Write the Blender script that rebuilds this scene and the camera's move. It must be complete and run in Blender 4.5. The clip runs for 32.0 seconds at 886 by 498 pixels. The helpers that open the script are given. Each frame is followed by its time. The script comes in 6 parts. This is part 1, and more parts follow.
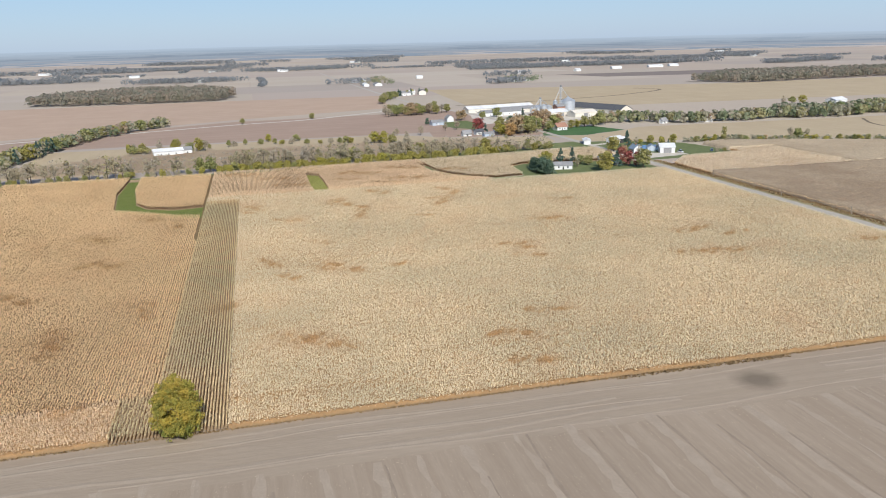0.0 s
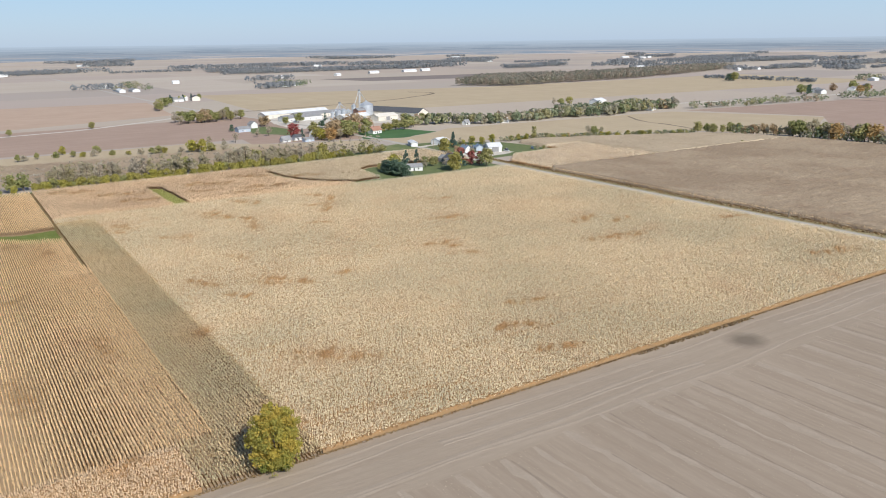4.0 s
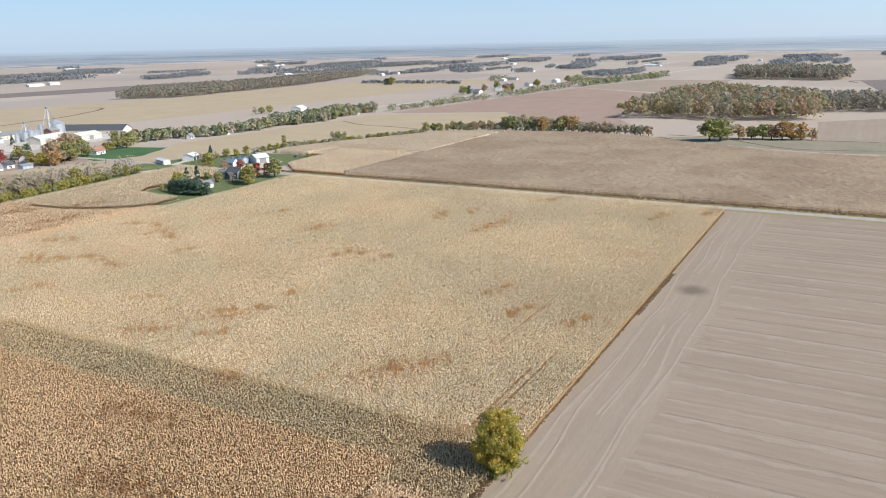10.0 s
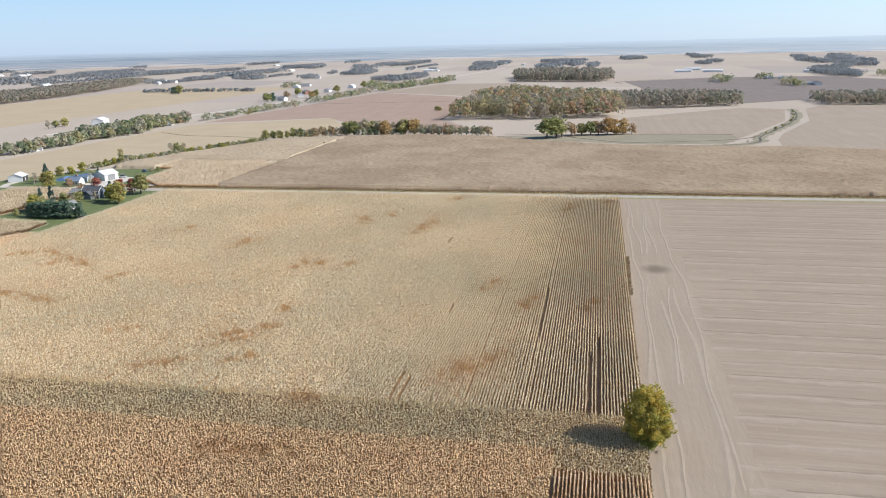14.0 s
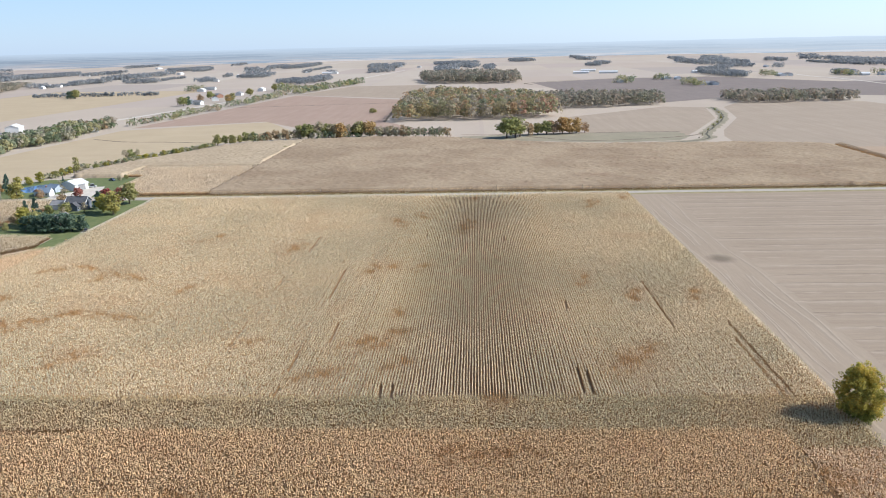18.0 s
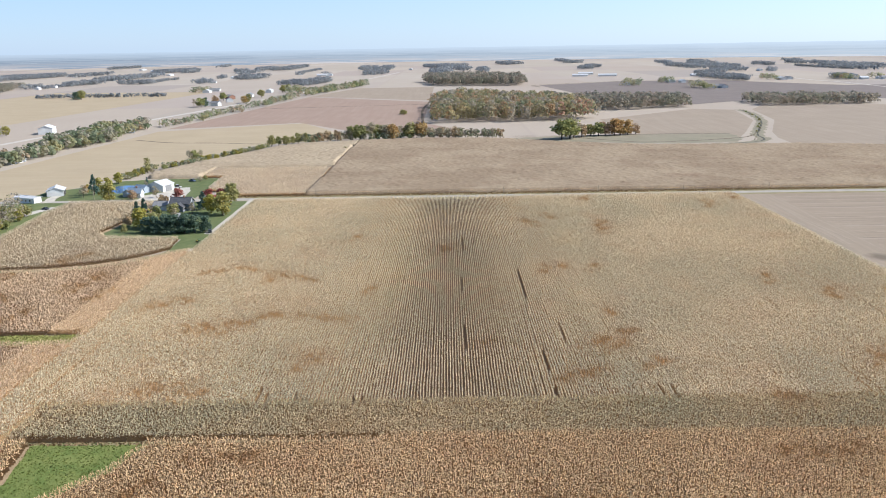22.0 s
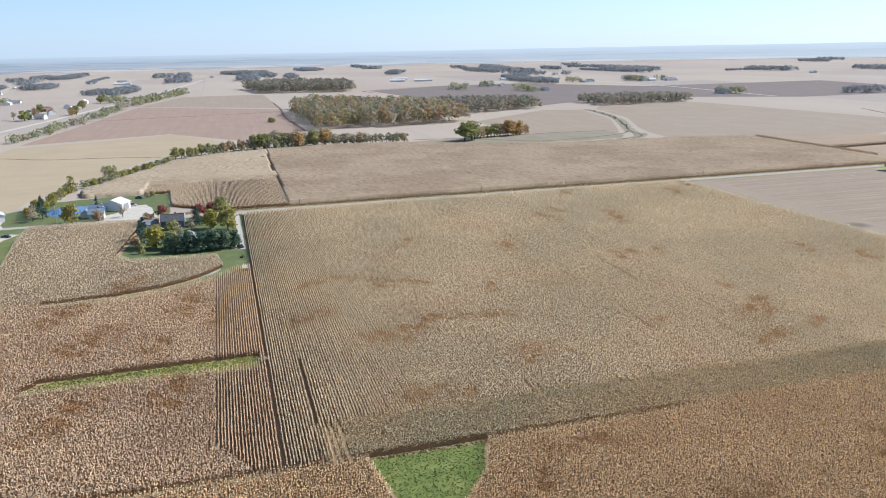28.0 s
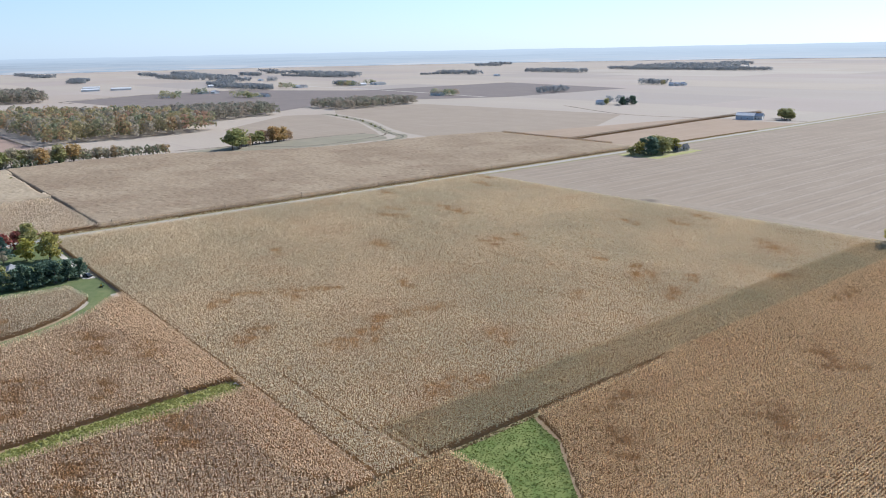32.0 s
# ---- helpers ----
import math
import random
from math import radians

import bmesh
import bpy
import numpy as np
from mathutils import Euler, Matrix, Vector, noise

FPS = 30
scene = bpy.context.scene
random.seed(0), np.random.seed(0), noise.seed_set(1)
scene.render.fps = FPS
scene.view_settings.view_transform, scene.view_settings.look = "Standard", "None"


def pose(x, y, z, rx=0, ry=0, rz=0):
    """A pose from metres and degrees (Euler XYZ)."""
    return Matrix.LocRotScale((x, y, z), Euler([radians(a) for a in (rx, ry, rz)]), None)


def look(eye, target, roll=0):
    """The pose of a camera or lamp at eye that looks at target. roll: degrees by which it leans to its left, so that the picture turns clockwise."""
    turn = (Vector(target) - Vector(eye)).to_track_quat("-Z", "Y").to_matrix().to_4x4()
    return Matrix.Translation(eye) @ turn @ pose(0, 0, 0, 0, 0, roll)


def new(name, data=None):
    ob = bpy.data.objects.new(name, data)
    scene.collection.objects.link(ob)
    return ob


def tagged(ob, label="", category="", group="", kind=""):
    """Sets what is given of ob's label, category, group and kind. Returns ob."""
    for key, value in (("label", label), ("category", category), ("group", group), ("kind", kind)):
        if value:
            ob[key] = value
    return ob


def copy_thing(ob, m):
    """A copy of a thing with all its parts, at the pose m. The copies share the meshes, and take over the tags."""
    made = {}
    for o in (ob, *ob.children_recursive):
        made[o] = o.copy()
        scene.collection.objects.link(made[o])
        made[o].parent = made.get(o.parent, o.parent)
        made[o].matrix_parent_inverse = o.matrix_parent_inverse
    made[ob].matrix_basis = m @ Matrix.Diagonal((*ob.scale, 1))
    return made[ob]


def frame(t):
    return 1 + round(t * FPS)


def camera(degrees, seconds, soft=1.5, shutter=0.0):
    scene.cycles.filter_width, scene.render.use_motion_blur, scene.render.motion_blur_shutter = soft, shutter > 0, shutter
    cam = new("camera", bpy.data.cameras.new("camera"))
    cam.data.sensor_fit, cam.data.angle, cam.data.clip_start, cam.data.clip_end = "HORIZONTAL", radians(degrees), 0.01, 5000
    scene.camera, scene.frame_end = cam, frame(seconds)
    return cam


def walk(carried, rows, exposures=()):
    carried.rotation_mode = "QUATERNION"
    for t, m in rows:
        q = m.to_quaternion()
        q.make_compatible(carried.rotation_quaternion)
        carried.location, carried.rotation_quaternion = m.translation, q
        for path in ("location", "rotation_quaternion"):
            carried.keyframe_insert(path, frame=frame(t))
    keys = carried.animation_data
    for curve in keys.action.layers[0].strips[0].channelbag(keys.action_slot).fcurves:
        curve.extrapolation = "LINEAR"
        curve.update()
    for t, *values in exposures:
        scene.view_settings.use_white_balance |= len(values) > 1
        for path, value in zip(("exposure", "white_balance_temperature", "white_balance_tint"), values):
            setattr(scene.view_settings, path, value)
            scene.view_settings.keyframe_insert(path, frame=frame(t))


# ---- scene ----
cam = camera(60.2, 32, soft=1.0)
PATH = [
    (0, (0.01, 0.03, 69.99), (2.276, 9.410, 67.371), -1.47),
    (0.5, (-8.23, 2.70, 69.73), (-5.538, 11.966, 67.108), -1.39),
    (1, (-15.82, 4.37, 69.83), (-12.783, 13.530, 67.201), -1.22),
    (1.5, (-23.08, 6.14, 69.98), (-19.693, 15.174, 67.352), -1.07),
    (2, (-30.23, 8.95, 70.20), (-26.472, 17.833, 67.583), -0.99),
    (2.5, (-37.10, 12.21, 70.42), (-32.934, 20.919, 67.797), -0.92),
    (3, (-44.16, 15.59, 70.58), (-39.606, 24.099, 67.961), -0.87),
    (3.5, (-51.16, 19.24, 70.77), (-46.231, 27.539, 68.147), -0.79),
    (5.5, (-77.58, 35.16, 71.29), (-71.324, 42.511, 68.673), -0.71),
    (6, (-83.86, 39.86, 71.39), (-77.297, 46.941, 68.771), -0.66),
    (6.5, (-89.98, 44.97, 71.43), (-83.155, 51.803, 68.815), -0.67),
    (7, (-95.81, 50.48, 71.56), (-88.747, 57.062, 68.947), -0.80),
    (7.5, (-100.93, 56.28, 71.64), (-93.625, 62.584, 69.029), -0.85),
    (8, (-106.08, 62.27, 71.70), (-98.518, 68.258, 69.084), -0.92),
    (8.5, (-111.17, 68.52, 71.75), (-103.390, 74.229, 69.129), -1.01),
    (9, (-115.95, 74.66, 71.85), (-107.960, 80.067, 69.236), -1.03),
    (9.5, (-120.74, 81.03, 71.89), (-112.522, 86.089, 69.279), -1.14),
    (10, (-124.94, 87.58, 71.95), (-116.501, 92.270, 69.351), -1.22),
    (10.5, (-128.82, 94.55, 72.08), (-120.181, 98.862, 69.488), -1.24),
    (11, (-132.73, 101.82, 72.22), (-123.900, 105.743, 69.626), -1.25),
    (11.5, (-136.09, 109.20, 72.33), (-127.116, 112.756, 69.734), -1.28),
    (12, (-139.09, 116.76, 72.28), (-129.982, 119.948, 69.679), -1.27),
    (12.5, (-141.75, 124.14, 72.16), (-132.518, 126.977, 69.552), -1.30),
    (13, (-144.38, 131.64, 72.15), (-135.053, 134.134, 69.547), -1.37),
    (13.5, (-146.60, 139.29, 72.19), (-137.185, 141.460, 69.597), -1.39),
    (14, (-148.48, 147.27, 71.99), (-139.014, 149.215, 69.406), -1.35),
    (14.5, (-150.09, 154.81, 71.80), (-140.578, 156.499, 69.208), -1.26),
    (15, (-151.48, 162.57, 71.76), (-141.930, 164.014, 69.174), -1.29),
    (15.5, (-152.53, 170.29, 71.88), (-142.941, 171.487, 69.296), -1.34),
    (17.5, (-155.39, 201.94, 72.28), (-145.738, 202.437, 69.702), -1.28),
    (18, (-155.95, 210.39, 72.51), (-146.295, 210.833, 69.923), -1.29),
    (18.5, (-155.87, 218.60, 72.61), (-146.224, 219.055, 70.028), -1.29),
    (19, (-155.99, 226.73, 72.62), (-146.333, 227.123, 70.038), -1.24),
    (19.5, (-156.16, 234.84, 72.54), (-146.502, 235.153, 69.960), -1.19),
    (20, (-156.13, 243.02, 72.43), (-146.467, 243.264, 69.855), -1.13),
    (20.5, (-155.75, 251.14, 72.30), (-146.089, 251.313, 69.726), -1.08),
    (21, (-155.57, 259.33, 72.11), (-145.911, 259.470, 69.547), -1.06),
    (21.5, (-155.43, 267.48, 72.04), (-145.766, 267.579, 69.475), -1.01),
    (22, (-155.36, 275.67, 72.09), (-145.689, 275.755, 69.533), -0.96),
    (22.5, (-155.27, 283.94, 72.13), (-145.598, 284.030, 69.573), -0.96),
    (23, (-155.05, 292.11, 72.12), (-145.387, 292.198, 69.561), -0.95),
    (23.5, (-154.77, 300.25, 72.07), (-145.100, 300.333, 69.521), -0.95),
    (24, (-154.43, 308.24, 72.04), (-144.761, 308.328, 69.483), -0.95),
    (24.5, (-154.16, 316.52, 72.03), (-144.489, 316.577, 69.467), -0.95),
    (26.5, (-153.27, 352.08, 72.43), (-143.684, 350.825, 69.880), -0.99),
    (27, (-152.82, 360.05, 72.79), (-143.297, 358.386, 70.244), -0.96),
    (27.5, (-152.12, 368.28, 73.17), (-142.691, 366.135, 70.624), -1.05),
    (28, (-150.78, 376.49, 73.41), (-141.472, 373.857, 70.883), -1.10),
    (28.5, (-148.94, 384.43, 73.49), (-139.798, 381.269, 70.956), -1.02),
    (29, (-146.84, 392.22, 73.63), (-137.895, 388.532, 71.094), -0.99),
    (29.5, (-144.30, 399.96, 73.76), (-135.521, 395.895, 71.229), -0.98),
    (30, (-141.35, 407.56, 73.74), (-132.769, 403.103, 71.206), -1.02),
    (30.5, (-137.65, 414.97, 73.69), (-129.262, 410.153, 71.163), -1.03),
    (31, (-133.58, 422.46, 73.64), (-125.455, 417.209, 71.112), -1.08),
    (31.5, (-129.36, 429.62, 73.63), (-121.507, 423.971, 71.100), -1.11),
    (32, (-125.17, 436.59, 73.50), (-117.628, 430.535, 70.977), -1.14),
]
EXPOSURES = [(0, 0.15, 6350, 10), (9, 0.28, 6300, 10), (19, 0.45, 6150, 10), (27, 0.42, 6050, 10), (32, 0.31, 5850, 10)]
PLAN = 1.2  # metres in one unit of the site plan: twelve corn rows of 0.76 m to a planter pass
walk(cam, [(t, look(PLAN * Vector(eye), PLAN * Vector(target), roll)) for t, eye, target, roll in PATH], EXPOSURES)

# ---- sky and sun ----
SUN_UP, SUN_SIDE = 37.0, 180.0
world = bpy.data.worlds.new("sky")
scene.world = world
world.use_nodes = True
wt = world.node_tree
sky = wt.nodes.new("ShaderNodeTexSky")
sky.sky_type, sky.sun_disc = "NISHITA", False
sky.sun_elevation, sky.sun_rotation = radians(SUN_UP), radians(SUN_SIDE)
sky.air_density, sky.dust_density, sky.ozone_density, sky.altitude = 1.0, 0.3, 4.0, 300
veil = wt.nodes.new("ShaderNodeMix")
veil.data_type, veil.blend_type = "RGBA", "MIX"
up_way, split, low_sky = wt.nodes.new("ShaderNodeTexCoord"), wt.nodes.new("ShaderNodeSeparateXYZ"), wt.nodes.new("ShaderNodeMapRange")
wt.links.new(up_way.outputs["Generated"], split.inputs[0])
wt.links.new(split.outputs["Z"], low_sky.inputs["Value"])
low_sky.inputs["From Min"].default_value, low_sky.inputs["From Max"].default_value = 0.0, 0.4
low_sky.inputs["To Min"].default_value, low_sky.inputs["To Max"].default_value = 0.64, 0.0
wt.links.new(low_sky.outputs["Result"], veil.inputs[0])
haze_side, haze_mix = wt.nodes.new("ShaderNodeMapRange"), wt.nodes.new("ShaderNodeMix")
haze_mix.data_type = "RGBA"
wt.links.new(split.outputs["Y"], haze_side.inputs["Value"])
haze_side.inputs["From Min"].default_value, haze_side.inputs["From Max"].default_value = -0.3, 0.9
haze_mix.inputs[6].default_value, haze_mix.inputs[7].default_value = (4.2, 5.5, 7.1, 1), (3.3, 4.95, 7.7, 1)
wt.links.new(haze_side.outputs["Result"], haze_mix.inputs[0])
wt.links.new(haze_mix.outputs[2], veil.inputs[7])
wt.links.new(sky.outputs[0], veil.inputs[6])
wt.links.new(veil.outputs[2], wt.nodes["Background"].inputs[0])
glow = wt.nodes.new("ShaderNodeMapRange")
wt.links.new(split.outputs["Y"], glow.inputs["Value"])
glow.inputs["From Min"].default_value, glow.inputs["From Max"].default_value = -1.0, 1.0
glow.inputs["To Min"].default_value, glow.inputs["To Max"].default_value = 0.133, 0.09
wt.links.new(glow.outputs["Result"], wt.nodes["Background"].inputs[1])
sun = new("sun", bpy.data.lights.new("sun", "SUN"))
sun.data.energy, sun.data.angle, sun.data.color = 5.0, radians(0.5), (1.0, 0.95, 0.87)
sun.matrix_world = look((0, -100 * math.cos(radians(SUN_UP)), 100 * math.sin(radians(SUN_UP))), (0, 0, 0))


# ---- materials ----
def node_mat(name, rough=0.9, metal=0.0, spec=0.2):
    m = bpy.data.materials.new(name)
    m.use_nodes = True
    t = m.node_tree
    b = t.nodes["Principled BSDF"]
    b.inputs["Roughness"].default_value = rough
    b.inputs["Metallic"].default_value = metal
    b.inputs["Specular IOR Level"].default_value = spec
    return m, t, b


def thin(t, p, colour, share):
    """Lets part of the light through a thin dry or green leaf."""
    tr, mx = t.nodes.new("ShaderNodeBsdfTranslucent"), t.nodes.new("ShaderNodeMixShader")
    t.links.new(colour, p.inputs["Base Color"])
    t.links.new(colour, tr.inputs["Color"])
    mx.inputs[0].default_value = share
    t.links.new(p.outputs[0], mx.inputs[1])
    t.links.new(tr.outputs[0], mx.inputs[2])
    t.links.new(mx.outputs[0], t.nodes["Material Output"].inputs["Surface"])


def coords(t, scale=(1, 1, 1), turn=0.0):
    tc, mp = t.nodes.new("ShaderNodeTexCoord"), t.nodes.new("ShaderNodeMapping")
    mp.inputs["Scale"].default_value = scale
    mp.inputs["Rotation"].default_value[2] = turn
    t.links.new(tc.outputs["Object"], mp.inputs["Vector"])
    return mp.outputs["Vector"]


def noise_of(t, vec, scale, detail=3.0, lo=0.35, hi=0.65, rough=0.55):
    n, r = t.nodes.new("ShaderNodeTexNoise"), t.nodes.new("ShaderNodeMapRange")
    n.inputs["Scale"].default_value, n.inputs["Detail"].default_value, n.inputs["Roughness"].default_value = scale, detail, rough
    t.links.new(vec, n.inputs["Vector"])
    r.inputs["From Min"].default_value, r.inputs["From Max"].default_value = lo, hi
    t.links.new(n.outputs["Fac"], r.inputs["Value"])
    return r.outputs["Result"]


def blend(t, fac, a, b, mode="MIX"):
    x = t.nodes.new("ShaderNodeMix")
    x.data_type, x.blend_type = "RGBA", mode
    if isinstance(fac, float):
        x.inputs[0].default_value = fac
    else:
        t.links.new(fac, x.inputs[0])
    for socket, v in ((x.inputs[6], a), (x.inputs[7], b)):
        if isinstance(v, tuple):
            socket.default_value = (*v, 1)
        else:
            t.links.new(v, socket)
    return x.outputs[2]


def bumped(t, b, height, strength, distance):
    k = t.nodes.new("ShaderNodeBump")
    k.inputs["Strength"].default_value, k.inputs["Distance"].default_value = strength, distance
    t.links.new(height, k.inputs["Height"])
    t.links.new(k.outputs["Normal"], b.inputs["Normal"])


def scaled(t, v, k):
    m = t.nodes.new("ShaderNodeMath")
    m.operation = "MULTIPLY"
    t.links.new(v, m.inputs[0])
    m.inputs[1].default_value = k
    return m.outputs[0]


def plain(name, a, b, scale=1.0, rough=0.8, metal=0.0, bump=0.0, stretch=(1, 1, 1), spec=0.2):
    """Two tones by a soft noise, with a finer grain over it."""
    m, t, p = node_mat(name, rough, metal, spec)
    v = coords(t, stretch)
    c = blend(t, noise_of(t, v, scale, 4), a, b)
    fine = noise_of(t, v, scale * 9, 2, 0.2, 0.8)
    c = blend(t, scaled(t, fine, 0.35), c, tuple(0.6 * x for x in a), "MIX")
    t.links.new(c, p.inputs["Base Color"])
    if bump:
        bumped(t, p, fine, bump, 0.05)
    return m


def corn_mat(name, pale, olive, rust, fine_scale=5.0, grain=(0.85, 1.1), leaves=True):
    """Dry standing corn: pale leaf, greener bands, rusty blighted spots, brown stalks and a tone of its own for each leaf."""
    m, t, p = node_mat(name, 0.85, 0, 0.15)
    v = coords(t)
    c = blend(t, noise_of(t, v, 0.02, 5, 0.42, 0.6, 0.62), pale, olive)
    c = blend(t, scaled(t, noise_of(t, v, 0.045, 6, 0.53, 0.72, 0.66), 0.6), c, rust)
    at = t.nodes.new("ShaderNodeAttribute")
    at.attribute_name = "blight"
    c = blend(t, at.outputs["Fac"], c, blend(t, noise_of(t, v, 0.35, 4, 0.38, 0.62), (0.44, 0.265, 0.125), (0.585, 0.345, 0.155)))
    lo, hi = ((k, k, k) for k in grain)
    geo, stalk = t.nodes.new("ShaderNodeNewGeometry"), t.nodes.new("ShaderNodeMapRange")
    if leaves:
        c = blend(t, geo.outputs["Random Per Island"], blend(t, 1.0, c, (0.87, 0.865, 0.85), "MULTIPLY"), blend(t, 1.0, c, (1.11, 1.11, 1.1), "MULTIPLY"))
    c = blend(t, noise_of(t, v, fine_scale, 2, 0.34, 0.66), blend(t, 1.0, c, lo, "MULTIPLY"), blend(t, 1.0, c, hi, "MULTIPLY"))
    stalk.inputs["From Min"].default_value, stalk.inputs["From Max"].default_value = 1.0, 2.0
    t.links.new(at.outputs["Fac"], stalk.inputs["Value"])
    c = blend(t, stalk.outputs["Result"], c, (0.32, 0.22, 0.122))
    thin(t, p, c, 0.28)
    return m


def leaf_mat(name, a, b, c):
    """Foliage that varies from tree to tree and from clump to clump."""
    m, t, p = node_mat(name, 0.7, 0, 0.2)
    info, geo = t.nodes.new("ShaderNodeObjectInfo"), t.nodes.new("ShaderNodeNewGeometry")
    x = blend(t, geo.outputs["Random Per Island"], a, b)
    x = blend(t, scaled(t, info.outputs["Random"], 0.7), x, c)
    thin(t, p, x, 0.42)
    return m


def wood_crown_mat(name, tones, least=0.7, most=1.25):
    """Crowns of a wood: each crown takes its tone from an attribute."""
    m, t, p = node_mat(name, 0.8, 0, 0.15)
    at, geo = t.nodes.new("ShaderNodeAttribute"), t.nodes.new("ShaderNodeNewGeometry")
    at.attribute_name = "tone"
    ramp = t.nodes.new("ShaderNodeValToRGB")
    ramp.color_ramp.interpolation = "CONSTANT"
    while len(ramp.color_ramp.elements) < len(tones):
        ramp.color_ramp.elements.new(0.5)
    for k, (e, tone) in enumerate(zip(ramp.color_ramp.elements, tones)):
        e.position, e.color = k / len(tones), (*tone, 1)
    t.links.new(at.outputs["Fac"], ramp.inputs["Fac"])
    c = blend(t, geo.outputs["Random Per Island"], blend(t, 1.0, ramp.outputs["Color"], (least, least, least), "MULTIPLY"), blend(t, 1.0, ramp.outputs["Color"], (most, most, most), "MULTIPLY"))
    thin(t, p, c, 0.48)
    return m


def field_mat(name, a, b, along, spacing, amount=0.7, spot=None):
    """Harvested field with passes of the combine: streaks along 'x' or 'y', about spacing metres apart."""
    m, t, p = node_mat(name, 0.95, 0, 0.1)
    k = 1.0 / spacing
    st = (k, 0.006, 1) if along == "y" else (0.006, k, 1)
    streak = noise_of(t, coords(t, st), 1.6, 5, 0.42, 0.62, 0.68)
    wash = noise_of(t, coords(t), 0.03, 5, 0.38, 0.64)
    grain = noise_of(t, coords(t, (1, 0.25, 1) if along == "y" else (0.25, 1, 1)), 1.3, 4, 0.3, 0.7)
    c = blend(t, scaled(t, streak, amount), a, b)
    c = blend(t, scaled(t, wash, 0.4), c, tuple(0.86 * x for x in a))
    c = blend(t, scaled(t, grain, 0.22), c, tuple(0.72 * x for x in a))
    if spot:
        sx, sy, rx, ry = spot
        mp = t.nodes.new("ShaderNodeVectorMath")
        mp.operation = "DISTANCE"
        ragged = t.nodes.new("ShaderNodeTexNoise")
        ragged.inputs["Scale"].default_value = 0.35
        t.links.new(coords(t), ragged.inputs["Vector"])
        v = blend(t, 0.35, coords(t, (1 / rx, 1 / ry, 0)), ragged.outputs["Color"], "ADD")
        t.links.new(v, mp.inputs[0])
        mp.inputs[1].default_value = (sx / rx + 0.17, sy / ry + 0.17, 0.17)
        r = t.nodes.new("ShaderNodeMapRange")
        r.inputs["From Min"].default_value, r.inputs["From Max"].default_value = 1.0, 0.35
        t.links.new(mp.outputs["Value"], r.inputs["Value"])
        c = blend(t, scaled(t, r.outputs["Result"], 0.7), c, (0.12, 0.095, 0.07))
    t.links.new(c, p.inputs["Base Color"])
    bumped(t, p, grain, 0.3, 0.1)
    return m


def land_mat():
    """Far farmland: a patchwork of long fields in the colours of stubble, dry corn and ploughed soil, paled and greyed
    to paint in haze.
    """
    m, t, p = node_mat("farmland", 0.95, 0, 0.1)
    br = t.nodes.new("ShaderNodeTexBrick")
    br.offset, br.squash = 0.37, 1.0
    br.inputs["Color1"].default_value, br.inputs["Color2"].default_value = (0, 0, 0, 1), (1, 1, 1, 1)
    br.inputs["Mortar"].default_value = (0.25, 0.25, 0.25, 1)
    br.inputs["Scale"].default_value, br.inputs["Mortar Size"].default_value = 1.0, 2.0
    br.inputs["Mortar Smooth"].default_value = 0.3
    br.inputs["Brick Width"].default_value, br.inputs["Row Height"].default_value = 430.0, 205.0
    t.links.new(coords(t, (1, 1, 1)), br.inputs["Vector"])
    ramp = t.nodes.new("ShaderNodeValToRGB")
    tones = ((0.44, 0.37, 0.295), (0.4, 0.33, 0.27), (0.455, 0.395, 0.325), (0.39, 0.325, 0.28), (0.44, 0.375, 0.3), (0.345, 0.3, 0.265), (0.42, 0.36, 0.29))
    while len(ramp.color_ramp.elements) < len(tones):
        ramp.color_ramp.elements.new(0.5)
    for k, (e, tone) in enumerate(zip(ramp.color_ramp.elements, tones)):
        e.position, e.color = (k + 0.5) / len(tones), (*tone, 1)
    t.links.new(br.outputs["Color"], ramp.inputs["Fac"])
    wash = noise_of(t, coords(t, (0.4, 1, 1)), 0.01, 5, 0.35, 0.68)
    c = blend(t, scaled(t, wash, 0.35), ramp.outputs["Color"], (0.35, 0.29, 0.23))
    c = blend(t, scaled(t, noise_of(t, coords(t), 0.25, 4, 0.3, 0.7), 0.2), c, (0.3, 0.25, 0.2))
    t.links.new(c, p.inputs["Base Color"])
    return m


CORN_MAIN = corn_mat("corn_dry_pale", (0.79, 0.66, 0.45), (0.67, 0.58, 0.4), (0.68, 0.485, 0.305))
CORN_HEAD = corn_mat("corn_dry_greener", (0.73, 0.575, 0.345), (0.62, 0.525, 0.325), (0.65, 0.465, 0.255))
CORN_WEST = corn_mat("corn_dry_brown", (0.88, 0.65, 0.38), (0.8, 0.585, 0.335), (0.71, 0.46, 0.255))
CORN_NORTH = corn_mat("corn_dry_grey", (0.82, 0.625, 0.41), (0.71, 0.53, 0.35), (0.58, 0.4, 0.255))
CORN_EAST = corn_mat("corn_dry_far", (0.46, 0.355, 0.24), (0.38, 0.285, 0.19), (0.34, 0.235, 0.155), 1.0, (0.85, 1.08), False)
CORN_EAST_PALE = corn_mat("corn_dry_far_pale", (0.56, 0.45, 0.31), (0.5, 0.395, 0.27), (0.44, 0.33, 0.22), 1.0, (0.88, 1.06), False)
CORN_RISE = corn_mat("corn_dry_tan", (0.8, 0.665, 0.46), (0.72, 0.595, 0.41), (0.61, 0.475, 0.32))
CORN_ROAD = corn_mat("corn_dry_wheaten", (0.76, 0.64, 0.47), (0.68, 0.56, 0.41), (0.61, 0.485, 0.35))
LAND = land_mat()
